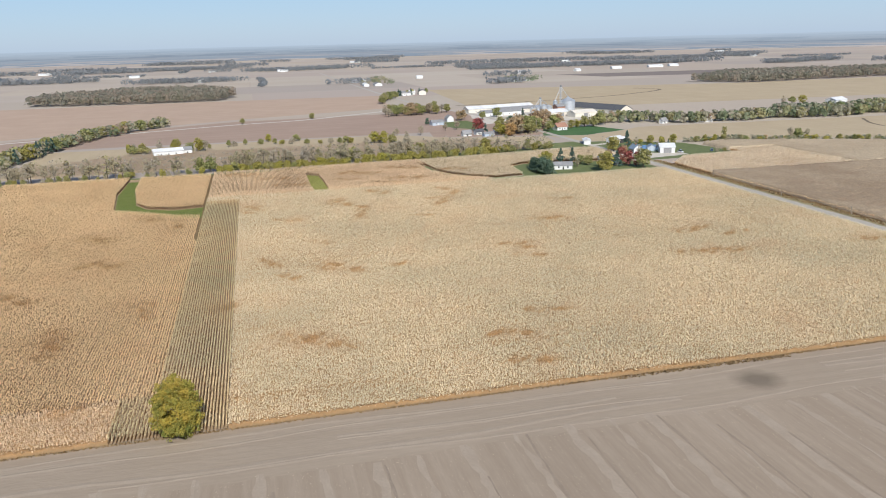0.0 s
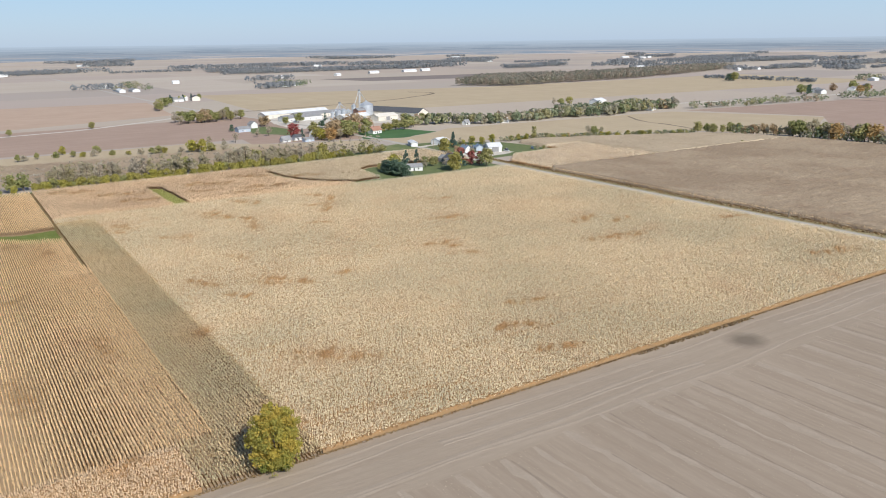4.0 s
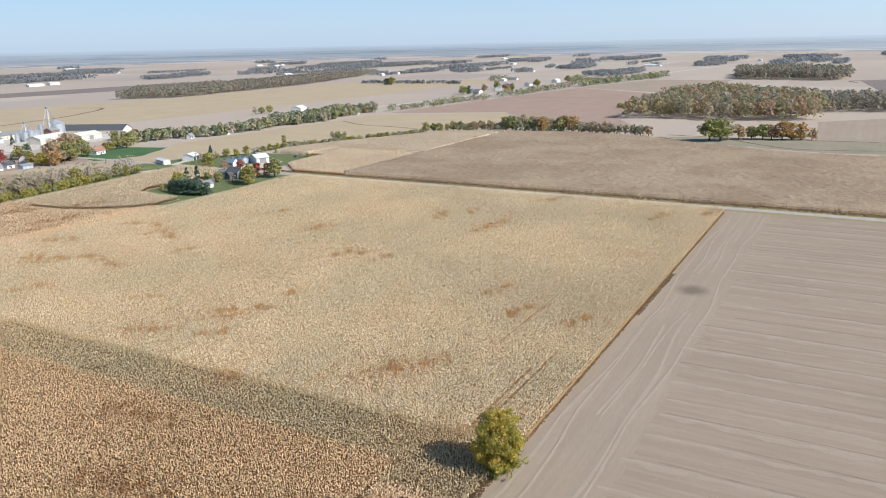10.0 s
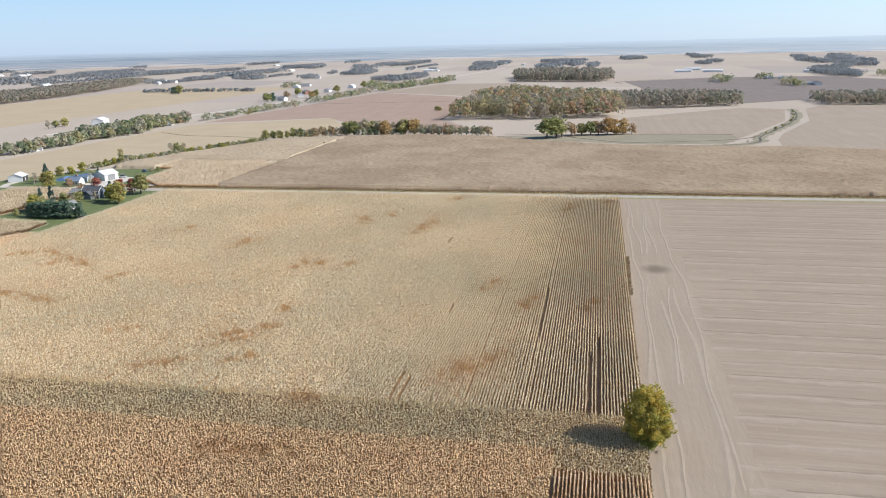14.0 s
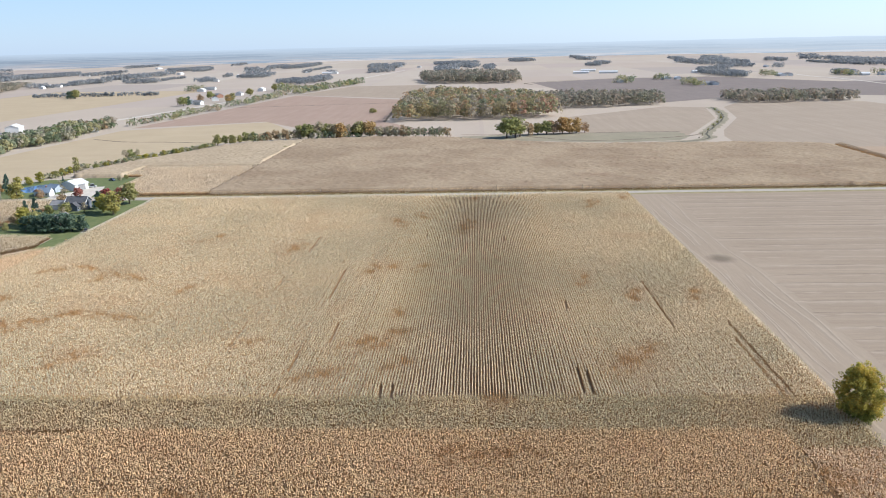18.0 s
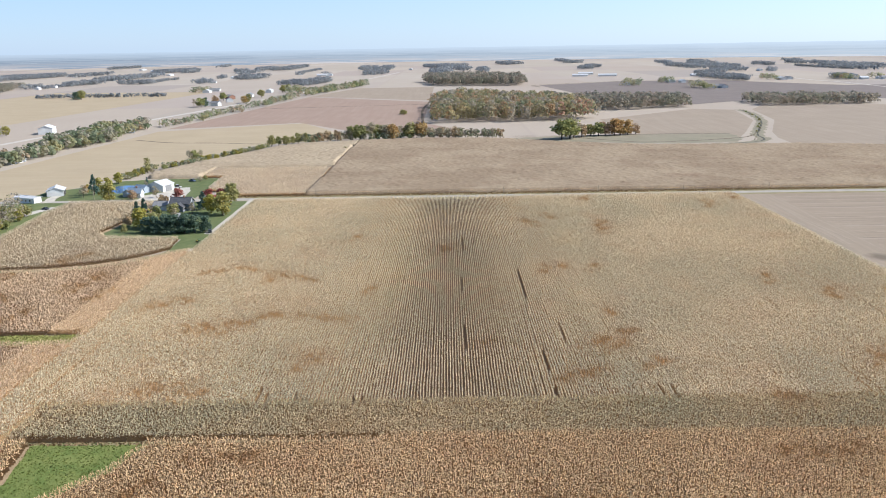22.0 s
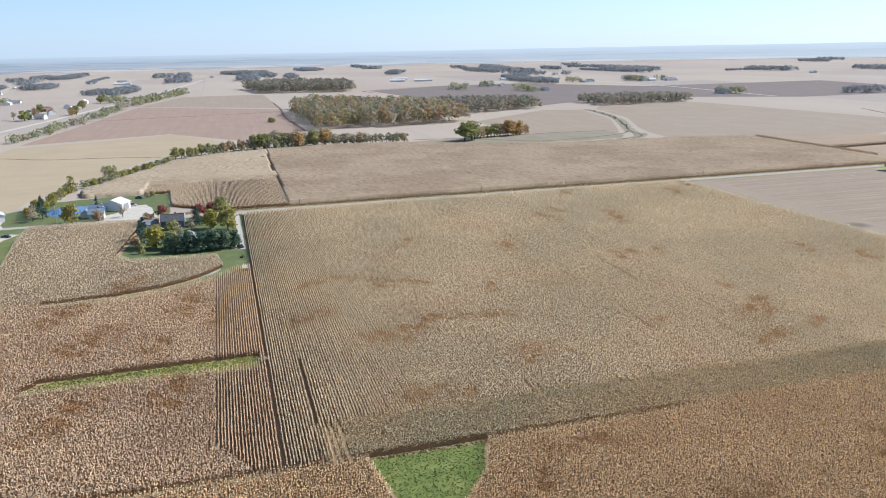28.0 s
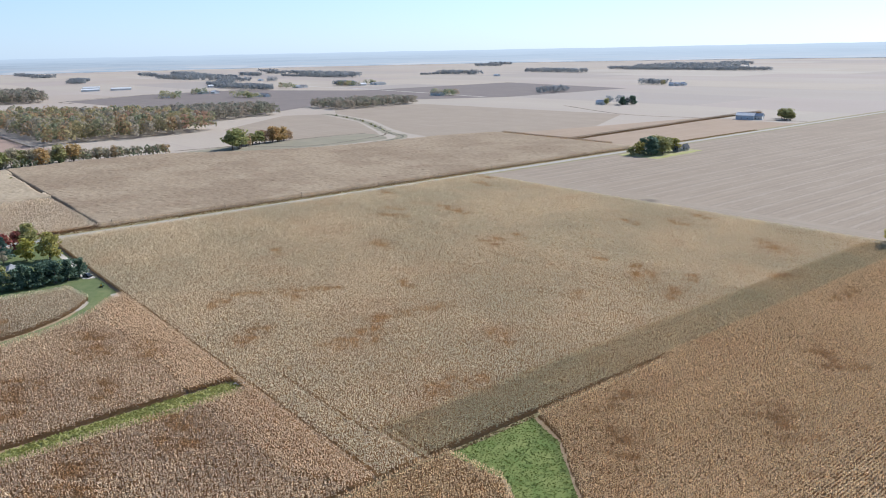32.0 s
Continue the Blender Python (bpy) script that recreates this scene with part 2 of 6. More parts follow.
STUBBLE = field_mat("bean_stubble", (0.3, 0.235, 0.172), (0.375, 0.302, 0.227), "y", 5.0, 0.75)
STUBBLE_END = field_mat("bean_stubble_headland", (0.315, 0.25, 0.184), (0.375, 0.304, 0.229), "x", 5.0, 0.6, (98, 127.5, 6.5, 5.5))
RED_SOIL = field_mat("reddish_stubble", (0.335, 0.24, 0.185), (0.39, 0.295, 0.23), "x", 9.0, 0.6)
PALE_STUBBLE = field_mat("pale_stubble", (0.33, 0.265, 0.2), (0.385, 0.315, 0.24), "x", 8.0, 0.6)
TAN_STUBBLE = field_mat("tan_stubble", (0.42, 0.335, 0.22), (0.46, 0.375, 0.26), "y", 9.0, 0.5)
PLOUGHED = field_mat("ploughed_soil", (0.21, 0.175, 0.155), (0.26, 0.215, 0.185), "x", 8.0, 0.5)
GRASS = plain("mown_grass", (0.115, 0.145, 0.055), (0.16, 0.18, 0.075), 0.3, 0.9, bump=0.4)
BRIGHT_GRASS = plain("lush_waterway_grass", (0.135, 0.18, 0.045), (0.225, 0.245, 0.075), 0.22, 0.9, bump=0.5)
LANE_GRASS = plain("lane_grass", (0.13, 0.165, 0.06), (0.2, 0.205, 0.09), 0.12, 0.95, bump=0.5)
ROUGH_GRASS = plain("rough_grass", (0.33, 0.325, 0.11), (0.4, 0.365, 0.16), 0.15, 0.95, bump=0.5)
DRY_GRASS = plain("dry_grass", (0.33, 0.27, 0.15), (0.23, 0.2, 0.1), 0.2, 0.95, bump=0.5)
BANK_GRASS = plain("ditch_bank_grass", (0.255, 0.225, 0.155), (0.31, 0.27, 0.19), 0.05, 0.95, bump=0.4)
BLADES = leaf_mat("grass_blades", (0.15, 0.195, 0.05), (0.22, 0.245, 0.075), (0.18, 0.21, 0.06))
PALE_BLADES = leaf_mat("pale_grass_blades", (0.31, 0.33, 0.1), (0.4, 0.38, 0.14), (0.34, 0.33, 0.11))
WEEDS = leaf_mat("dry_weeds", (0.27, 0.17, 0.085), (0.36, 0.27, 0.14), (0.22, 0.16, 0.09))
ASPHALT = plain("worn_asphalt", (0.38, 0.345, 0.295), (0.45, 0.41, 0.35), 0.3, 0.9, bump=0.2)
GRAVEL = plain("pale_gravel", (0.5, 0.45, 0.38), (0.6, 0.55, 0.47), 0.4, 0.95, bump=0.4)
STRAW = leaf_mat("bean_straw", (0.5, 0.42, 0.31), (0.42, 0.35, 0.26), (0.46, 0.39, 0.29))
TRACK = plain("packed_wheel_track", (0.33, 0.264, 0.196), (0.355, 0.287, 0.216), 0.3, 0.95)
FURROW = plain("brown_furrow", (0.26, 0.203, 0.15), (0.31, 0.248, 0.185), 0.3, 0.95)
CHAFF = plain("pale_chaff", (0.338, 0.27, 0.202), (0.375, 0.304, 0.23), 0.25, 0.95)
SOIL = plain("dark_soil", (0.13, 0.1, 0.068), (0.19, 0.145, 0.1), 0.6, 0.95, bump=0.5)
LITTER = plain("corn_litter", (0.33, 0.235, 0.14), (0.4, 0.29, 0.178), 0.6, 0.95, bump=0.5)
BARK = plain("bark", (0.12, 0.095, 0.075), (0.19, 0.155, 0.125), 1.5, 0.95, bump=0.6, stretch=(3, 3, 0.6))
WHITE = plain("white_siding", (0.7, 0.7, 0.68), (0.62, 0.62, 0.6), 0.6, 0.6, stretch=(0.3, 0.3, 3))
CREAM = plain("cream_steel_siding", (0.68, 0.63, 0.54), (0.6, 0.56, 0.48), 0.5, 0.55, stretch=(2, 2, 0.2))
BLUE_GREY = plain("blue_grey_steel", (0.42, 0.48, 0.56), (0.5, 0.56, 0.62), 0.4, 0.45, 0.2, stretch=(2, 2, 0.2))
BRICK = plain("brick_wall", (0.3, 0.16, 0.11), (0.36, 0.21, 0.15), 1.2, 0.9)
SLATE_SIDING = plain("slate_blue_siding", (0.13, 0.15, 0.18), (0.165, 0.185, 0.215), 0.6, 0.6, stretch=(0.3, 0.3, 3))
SHINGLE = plain("dark_shingles", (0.075, 0.08, 0.09), (0.12, 0.12, 0.125), 0.9, 0.9, bump=0.3)
GREY_ROOF = plain("grey_shingles", (0.22, 0.22, 0.225), (0.3, 0.295, 0.285), 0.8, 0.9)
STEEL_ROOF = plain("light_steel_roof", (0.7, 0.7, 0.69), (0.6, 0.6, 0.595), 0.25, 0.55, 0.05, stretch=(1, 0.2, 1))
BLUE_ROOF = plain("blue_grey_roof", (0.2, 0.26, 0.33), (0.27, 0.32, 0.38), 0.4, 0.6, 0.1)
GALV = plain("galvanised_steel", (0.62, 0.64, 0.66), (0.5, 0.52, 0.54), 0.5, 0.38, 0.55, stretch=(1, 1, 4))
GLASS = plain("window_glass", (0.03, 0.035, 0.04), (0.05, 0.055, 0.06), 0.5, 0.08, spec=0.6)
DARK = plain("dark_door_panel", (0.05, 0.05, 0.05), (0.08, 0.075, 0.07), 0.6, 0.9)
RUBBER = plain("tyre_rubber", (0.02, 0.02, 0.02), (0.03, 0.03, 0.03), 2.0, 0.8)
POLE_WOOD = plain("weathered_pole", (0.3, 0.26, 0.2), (0.38, 0.33, 0.27), 1.0, 0.9, stretch=(3, 3, 0.4))
PAINTS = {n: plain("car_paint_" + n, c, tuple(0.85 * v for v in c), 0.8, 0.3, spec=0.5) for n, c in (("dark", (0.04, 0.045, 0.055)), ("blue", (0.1, 0.16, 0.28)), ("white", (0.7, 0.7, 0.7)), ("red", (0.3, 0.05, 0.04)), ("green", (0.03, 0.1, 0.04)))}
SEAT = plain("yellow_vinyl", (0.55, 0.42, 0.06), (0.45, 0.34, 0.06), 2.0, 0.6)
WATER = plain("blue_pond_water", (0.05, 0.14, 0.33), (0.07, 0.19, 0.4), 0.2, 0.12, spec=0.5)
CREEK = plain("dark_ditch_water", (0.075, 0.07, 0.05), (0.11, 0.1, 0.07), 0.3, 0.7, spec=0.1)
L_GREEN = leaf_mat("green_leaves", (0.248, 0.273, 0.111), (0.36, 0.354, 0.137), (0.397, 0.348, 0.149))
L_YELLOW = leaf_mat("yellow_green_leaves", (0.483, 0.408, 0.0805), (0.31, 0.305, 0.0747), (0.345, 0.305, 0.115))
L_ORANGE = leaf_mat("orange_leaves", (0.53, 0.325, 0.14), (0.415, 0.27, 0.125), (0.47, 0.35, 0.145))
L_RED = leaf_mat("red_leaves", (0.391, 0.0862, 0.0805), (0.253, 0.069, 0.069), (0.368, 0.161, 0.115))
L_RUST = leaf_mat("rusty_leaves", (0.506, 0.333, 0.207), (0.414, 0.299, 0.184), (0.437, 0.345, 0.196))
L_BARE = leaf_mat("bare_twigs", (0.4, 0.345, 0.26), (0.48, 0.42, 0.33), (0.42, 0.37, 0.22))
GOLDEN = wood_crown_mat("golden_maple_leaves", ((0.517, 0.414, 0.0862), (0.437, 0.374, 0.0862), (0.345, 0.322, 0.0805), (0.54, 0.414, 0.092), (0.402, 0.356, 0.0805)), 0.85, 1.12)
GOLD_LOW = wood_crown_mat("green_gold_leaves", ((0.241, 0.265, 0.069), (0.322, 0.31, 0.0747), (0.414, 0.356, 0.0805)), 0.85, 1.12)
WOOD_BARE = wood_crown_mat("bare_creek_crowns", ((0.4, 0.35, 0.27), (0.46, 0.4, 0.32), (0.42, 0.37, 0.22), (0.37, 0.33, 0.26)), 0.85, 1.1)
L_SPARSE = leaf_mat("sparse_leaves", (0.4, 0.36, 0.16), (0.44, 0.38, 0.25), (0.38, 0.34, 0.2))
L_SPRUCE = leaf_mat("spruce_needles", (0.092, 0.149, 0.115), (0.138, 0.207, 0.161), (0.115, 0.172, 0.138))
L_PINE = leaf_mat("dark_pine_needles", (0.092, 0.144, 0.0978), (0.144, 0.207, 0.138), (0.155, 0.213, 0.144))
WOOD_NEAR = wood_crown_mat("autumn_wood_crowns", ((0.25, 0.26, 0.16), (0.4, 0.335, 0.175), (0.3, 0.285, 0.165), (0.43, 0.295, 0.175), (0.36, 0.305, 0.2), (0.39, 0.34, 0.26), (0.35, 0.305, 0.17), (0.42, 0.265, 0.185)), 0.88, 1.1)
# distance haze put into the crown colour: pale blue-grey tones
WOOD_HAZED = wood_crown_mat("haze_tinted_crowns", ((0.27, 0.285, 0.29), (0.29, 0.3, 0.3), (0.255, 0.27, 0.28), (0.3, 0.295, 0.285)), 0.96, 1.06)
# brown crowns, greyed a little to stand for haze
WOOD_BROWN = wood_crown_mat("brown_wood_crowns", ((0.285, 0.265, 0.205), (0.33, 0.29, 0.225), (0.265, 0.255, 0.2), (0.35, 0.29, 0.225), (0.28, 0.27, 0.195)), 0.9, 1.08)
WOOD_BELT = wood_crown_mat("creek_belt_crowns", ((0.24, 0.276, 0.132), (0.324, 0.324, 0.18), (0.396, 0.372, 0.264), (0.264, 0.288, 0.18), (0.408, 0.372, 0.276), (0.37, 0.34, 0.18), (0.216, 0.252, 0.15), (0.4, 0.31, 0.21)), 0.88, 1.1)


# ---- mesh helpers ----
def add_mesh(name, verts, faces, material, parent=None, label=""):
    me = bpy.data.meshes.new(name)
    me.from_pydata([tuple(v) for v in verts], [], faces)
    me.materials.append(material)
    ob = new(name, me)
    ob.parent = parent
    return tagged(ob, label) if label else ob


def part(name, bm, material, parent, label=""):
    me = bpy.data.meshes.new(name)
    bm.to_mesh(me)
    bm.free()
    me.materials.append(material)
    ob = new(name, me)
    ob.parent = parent
    return tagged(ob, label) if label else ob


def big_mesh(name, verts, quads, material, attr=None, values=None, triangles=()):
    """A mesh of many quads, and triangles where given, from numpy arrays."""
    me = bpy.data.meshes.new(name)
    n, q, tri = len(verts), len(quads), np.asarray(triangles, dtype=np.int32).reshape(-1, 3)
    me.vertices.add(n)
    me.vertices.foreach_set("co", np.ascontiguousarray(verts, dtype=np.float32).ravel())
    me.loops.add(4 * q + 3 * len(tri))
    me.loops.foreach_set("vertex_index", np.concatenate([np.asarray(quads, dtype=np.int32).ravel(), tri.ravel()]))
    me.polygons.add(q + len(tri))
    me.polygons.foreach_set("loop_start", np.concatenate([np.arange(0, 4 * q, 4), 4 * q + np.arange(0, 3 * len(tri), 3)]).astype(np.int32))
    me.update(calc_edges=True)
    if attr:
        a = me.attributes.new(attr, "FLOAT", "POINT")
        a.data.foreach_set("value", np.ascontiguousarray(values, dtype=np.float32).ravel())
    me.materials.append(material)
    return new(name, me)


def box(bm, x0, y0, z0, x1, y1, z1):
    v = [bm.verts.new((x, y, z)) for z in (z0, z1) for x, y in ((x0, y0), (x1, y0), (x1, y1), (x0, y1))]
    for f in ((3, 2, 1, 0), (4, 5, 6, 7), (0, 1, 5, 4), (1, 2, 6, 5), (2, 3, 7, 6), (3, 0, 4, 7)):
        bm.faces.new([v[i] for i in f])
    return v


def boxed(name, dims, material, parent, label="", bevel=0.0):
    bm = bmesh.new()
    box(bm, *dims)
    if bevel:
        bmesh.ops.bevel(bm, geom=bm.edges[:], offset=bevel, segments=1, affect="EDGES")
    return part(name, bm, material, parent, label)


def tube(bm, a, b, ra, rb, n=6, caps=True):
    a, b = Vector(a), Vector(b)
    q = (b - a).to_track_quat("Z", "Y")
    rings = [[bm.verts.new(p + q @ Vector((r * math.cos(2 * math.pi * k / n), r * math.sin(2 * math.pi * k / n), 0))) for k in range(n)] for p, r in ((a, ra), (b, rb))]
    for k in range(n):
        bm.faces.new((rings[0][k], rings[0][(k + 1) % n], rings[1][(k + 1) % n], rings[1][k]))
    if caps:
        bm.faces.new(rings[0][::-1])
        bm.faces.new(rings[1])


def thing(name, x, y, z, turn, label, category, group=""):
    ob = new(name)
    ob.empty_display_size = 0.5
    ob.matrix_basis = pose(x, y, z, 0, 0, turn)
    return tagged(ob, label, category, group)


def inside(poly, x, y):
    """Which of the points x, y (arrays) lie in a polygon."""
    hit = np.zeros(np.shape(x), bool)
    for (xa, ya), (xb, yb) in zip(poly, poly[1:] + poly[:1]):
        if ya != yb:
            hit ^= ((ya > y) != (yb > y)) & (x < (xb - xa) * (y - ya) / (yb - ya) + xa)
    return hit


def wobble(x, y, k, seed=0.0):
    """A cheap smooth noise of about -1 to 1 on arrays."""
    return (np.sin(k * x + 1.7 * np.sin(0.61 * k * y + seed) + seed) + np.sin(1.31 * k * y + 1.3 * np.sin(0.83 * k * x + 2 * seed)) + np.sin(0.57 * k * (x - y) + 3 * seed)) / 3


def smooth_line(points, step=3.0):
    """Points along a Catmull-Rom curve through the given ones."""
    p = [np.array(q, float) for q in points]
    p = [2 * p[0] - p[1]] + p + [2 * p[-1] - p[-2]]
    out = []
    for a, b, c, d in zip(p, p[1:], p[2:], p[3:]):
        n = max(2, int(np.linalg.norm(c - b) / step))
        for s in np.arange(n) / n:
            out.append(0.5 * (2 * b + (c - a) * s + (2 * a - 5 * b + 4 * c - d) * s**2 + (3 * b - a - 3 * c + d) * s**3))
    return np.array(out + [p[-2]])


def sheet(name, poly, z, material, label, category="", kind="structure", rough_edge=0.0):
    """A flat piece of land, with an uneven rim where rough_edge is given."""
    pts = []
    for (xa, ya), (xb, yb) in zip(poly, poly[1:] + poly[:1]):
        n = max(1, int(math.hypot(xb - xa, yb - ya) / 4)) if rough_edge else 1
        for k in range(n):
            s = k / n
            pts.append((xa + (xb - xa) * s + (random.uniform(-1, 1) * rough_edge if k else 0), ya + (yb - ya) * s + (random.uniform(-1, 1) * rough_edge if k else 0)))
    ob = add_mesh(name, [(x, y, z) for x, y in pts], [list(range(len(pts)))], material)
    return tagged(ob, label, category, kind=kind)


def ribbon(name, points, width, z, material, label, category="road", rough=0.0, smooth=True, kind="structure"):
    """A road, lane or bank along a line, crowned a little."""
    c = smooth_line(points) if smooth else np.array(points, float)
    d = np.gradient(c, axis=0)
    d /= np.linalg.norm(d, axis=1)[:, None]
    side = np.stack([d[:, 1], -d[:, 0]], 1)
    verts, faces = [], []
    for k, (p, s) in enumerate(zip(c, side)):
        wa, wb = (width / 2 + random.uniform(-rough, rough) for _ in range(2))
        verts += [(*(p - s * wa), z), (*p, z + 0.05), (*(p + s * wb), z)]
        if k:
            i = 3 * k
            faces += [(i - 3, i - 2, i + 1, i), (i - 2, i - 1, i + 2, i + 1)]
    return tagged(add_mesh(name, verts, faces, material), label, category, kind=kind)


# ---- ground, fields, roads ----
bm = bmesh.new()
rim = [(3990 * math.cos(2 * math.pi * k / 96), 250 + 3990 * math.sin(2 * math.pi * k / 96), 0) for k in range(96)]
bm.faces.new([bm.verts.new(p) for p in rim])
tagged(part("ground", bm, LAND, None), "flat tan stubble and brown farmland, greyed with painted haze", "ground", kind="structure")

# the end of the land all round: a glowing ring, haze painted over bands of blue woods and pale fields up to the horizon
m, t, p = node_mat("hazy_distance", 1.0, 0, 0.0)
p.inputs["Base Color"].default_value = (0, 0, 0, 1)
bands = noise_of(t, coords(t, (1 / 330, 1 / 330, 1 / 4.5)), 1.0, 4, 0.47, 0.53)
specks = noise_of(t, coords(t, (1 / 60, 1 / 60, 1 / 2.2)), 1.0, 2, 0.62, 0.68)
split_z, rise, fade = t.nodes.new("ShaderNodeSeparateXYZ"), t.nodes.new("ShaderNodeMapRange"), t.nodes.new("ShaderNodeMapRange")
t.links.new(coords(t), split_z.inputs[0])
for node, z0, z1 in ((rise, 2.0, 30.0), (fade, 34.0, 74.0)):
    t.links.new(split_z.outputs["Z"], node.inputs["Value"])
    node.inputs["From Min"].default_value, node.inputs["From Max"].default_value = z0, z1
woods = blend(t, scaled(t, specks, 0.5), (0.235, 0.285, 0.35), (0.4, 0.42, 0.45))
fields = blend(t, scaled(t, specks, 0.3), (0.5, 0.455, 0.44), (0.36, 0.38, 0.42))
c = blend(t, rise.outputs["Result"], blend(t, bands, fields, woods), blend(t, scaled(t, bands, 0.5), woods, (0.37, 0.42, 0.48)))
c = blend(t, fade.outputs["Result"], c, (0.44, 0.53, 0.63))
# the painted haze turns paler on the sun's side
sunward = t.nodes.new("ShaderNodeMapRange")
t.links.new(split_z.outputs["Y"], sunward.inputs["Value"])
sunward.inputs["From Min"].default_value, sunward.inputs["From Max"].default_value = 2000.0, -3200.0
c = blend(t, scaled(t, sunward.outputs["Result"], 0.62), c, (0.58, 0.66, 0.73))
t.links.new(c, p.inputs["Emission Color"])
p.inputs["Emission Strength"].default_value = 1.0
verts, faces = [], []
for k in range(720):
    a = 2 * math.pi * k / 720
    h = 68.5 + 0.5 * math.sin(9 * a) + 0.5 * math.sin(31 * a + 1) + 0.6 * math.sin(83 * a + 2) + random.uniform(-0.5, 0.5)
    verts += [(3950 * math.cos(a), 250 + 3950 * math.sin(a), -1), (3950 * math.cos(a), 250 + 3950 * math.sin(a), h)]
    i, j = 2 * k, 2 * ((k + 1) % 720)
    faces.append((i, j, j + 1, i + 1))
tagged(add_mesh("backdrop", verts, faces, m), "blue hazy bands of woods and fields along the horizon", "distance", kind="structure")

sheet("bare_field", [(-1100, -1100), (216.2, -1100), (216.2, 119), (-1100, 119)], 0.02, STUBBLE, "harvested bean field with pale combine streaks", "field")
sheet("bare_field_headland", [(-1100, 118.2), (216.2, 118.2), (216.2, 138), (-1100, 138)], 0.026, STUBBLE_END, "pale driven headland with a damp dark spot", "field", rough_edge=0.5)
sheet("reddish_field_north", [(-900, 600), (-120, 610), (140, 600), (165, 780), (-20, 770), (-200, 680), (-900, 560)], 0.03, RED_SOIL, "harvested reddish brown field beyond the hedges", "field")
sheet("pink_field_north", [(-900, 720), (-200, 700), (-10, 795), (150, 850), (170, 1060), (-60, 1080), (-900, 1080)], 0.034, field_mat("pinkish_stubble", (0.42, 0.305, 0.225), (0.47, 0.36, 0.27), "x", 12.0, 0.5), "wide pinkish stubble field with a line of bushes", "field")
sheet("tan_field_hamlet", [(-145, 474), (150, 482), (206, 506), (210, 536), (150, 556), (100, 598), (-145, 596)], 0.022, TAN_STUBBLE, "tan stubble between creek and hamlet", "field")
sheet("tan_field_roadside", [(224, 500), (262, 480), (300, 476), (300, 562), (282, 548), (240, 530), (213, 538)], 0.022, TAN_STUBBLE, "tan stubble beside the road and the grain farm", "field")
sheet("brown_ground", [(132, 566), (210, 545), (240, 586), (204, 640), (204, 780), (162, 800)], 0.025, RED_SOIL, "brown worked ground round the hamlet", "field")
sheet("tan_field_northeast", [(300, 760), (1250, 700), (1300, 1010), (700, 1020), (260, 1150), (235, 850)], 0.03, TAN_STUBBLE, "wide tan stubble field behind the grain farm", "field")
sheet("tan_field_creek", [(292, 475), (440, 428), (480, 350), (620, 420), (560, 545), (300, 562), (240, 520)], 0.03, TAN_STUBBLE, "tan harvested field between two tree lines", "field")
sheet("reddish_field_east", [(490, 330), (488, 240), (585, 290), (600, 300), (905, 300), (1050, 490), (720, 528), (580, 545), (625, 425)], 0.036, RED_SOIL, "harvested reddish field beside the wood", "field")
sheet("pale_field_east", [(930, 300), (1300, 300), (1300, 440), (1060, 490)], 0.034, PALE_STUBBLE, "pale stubble field beyond the wood", "field")
sheet("pale_field_ditch", [(480, 118), (610, 125), (720, 0), (700, -40), (580, -15), (480, 30), (440, 50), (420, 120)], 0.03, PALE_STUBBLE, "pale stubble field between wood and ditch", "field")
sheet("pale_field_southeast", [(395, 25), (440, 20), (480, 8), (580, -35), (700, -60), (760, -95), (740, -230), (420, -260), (300, -36), (380, -36)], 0.032, PALE_STUBBLE, "pale stubble field south of the winding ditch", "field")
sheet("brown_field_southeast", [(226, -34), (372, -40), (330, -275), (228, -275)], 0.04, field_mat("brown_stubble", (0.36, 0.265, 0.185), (0.42, 0.32, 0.23), "y", 9.0, 0.5), "brown stubble field by the road", "field")
sheet("ploughed_field", [(770, 0), (860, 60), (1300, 105), (1400, -60), (1403, -250), (1150, -388), (1137, -773), (755, -700), (755, -407), (860, -240), (840, -110)], 0.036, PLOUGHED, "dark ploughed field in the distance", "field")
sheet("ploughed_field_north", [(640, 1330), (1050, 1250), (1100, 1420), (600, 1480)], 0.036, PLOUGHED, "grey ploughed field in the distance", "field")

ribbon("road", [(220, -1500), (220, -200), (220, 200), (220, 480), (219, 560), (214, 700), (200, 800), (186, 900), (177, 1300), (175, 2000)], 4.8, 0.05, ASPHALT, "narrow grey country road between corn fields")
ribbon("road_verge", [(215.6, -1000), (215.6, 140)], 3.6, 0.03, DRY_GRASS, "dry grass verge along the country road", "verge", 0.5)
ribbon("road_verge", [(215.6, 137), (215.6, 369)], 3.6, 0.034, DRY_GRASS, "dry grass verge along the country road", "verge", 0.4)
ribbon("road_verge", [(225.3, -1000), (225.3, 402)], 5.0, 0.03, DRY_GRASS, "dry grass verge along the country road", "verge", 0.5)
ribbon("farm_track", [(-420, 600), (-200, 672), (-66, 722), (-10, 742), (52, 759), (143, 818), (188, 868)], 5.5, 0.055, GRAVEL, "pale gravel track across the northern fields", rough=0.6)
ribbon("creek_road", [(470, 644), (540, 634), (690, 600), (1000, 552), (1450, 494), (2200, 420)], 7.0, 0.05, GRAVEL, "pale road along the tree-lined creek")
ribbon("field_line", [(222, 842), (333, 858), (431, 885), (482, 912), (515, 932), (540, 960), (526, 1005)], 4.5, 0.06, SOIL, "dark ditch line across the tan field", "ditch", 0.9)
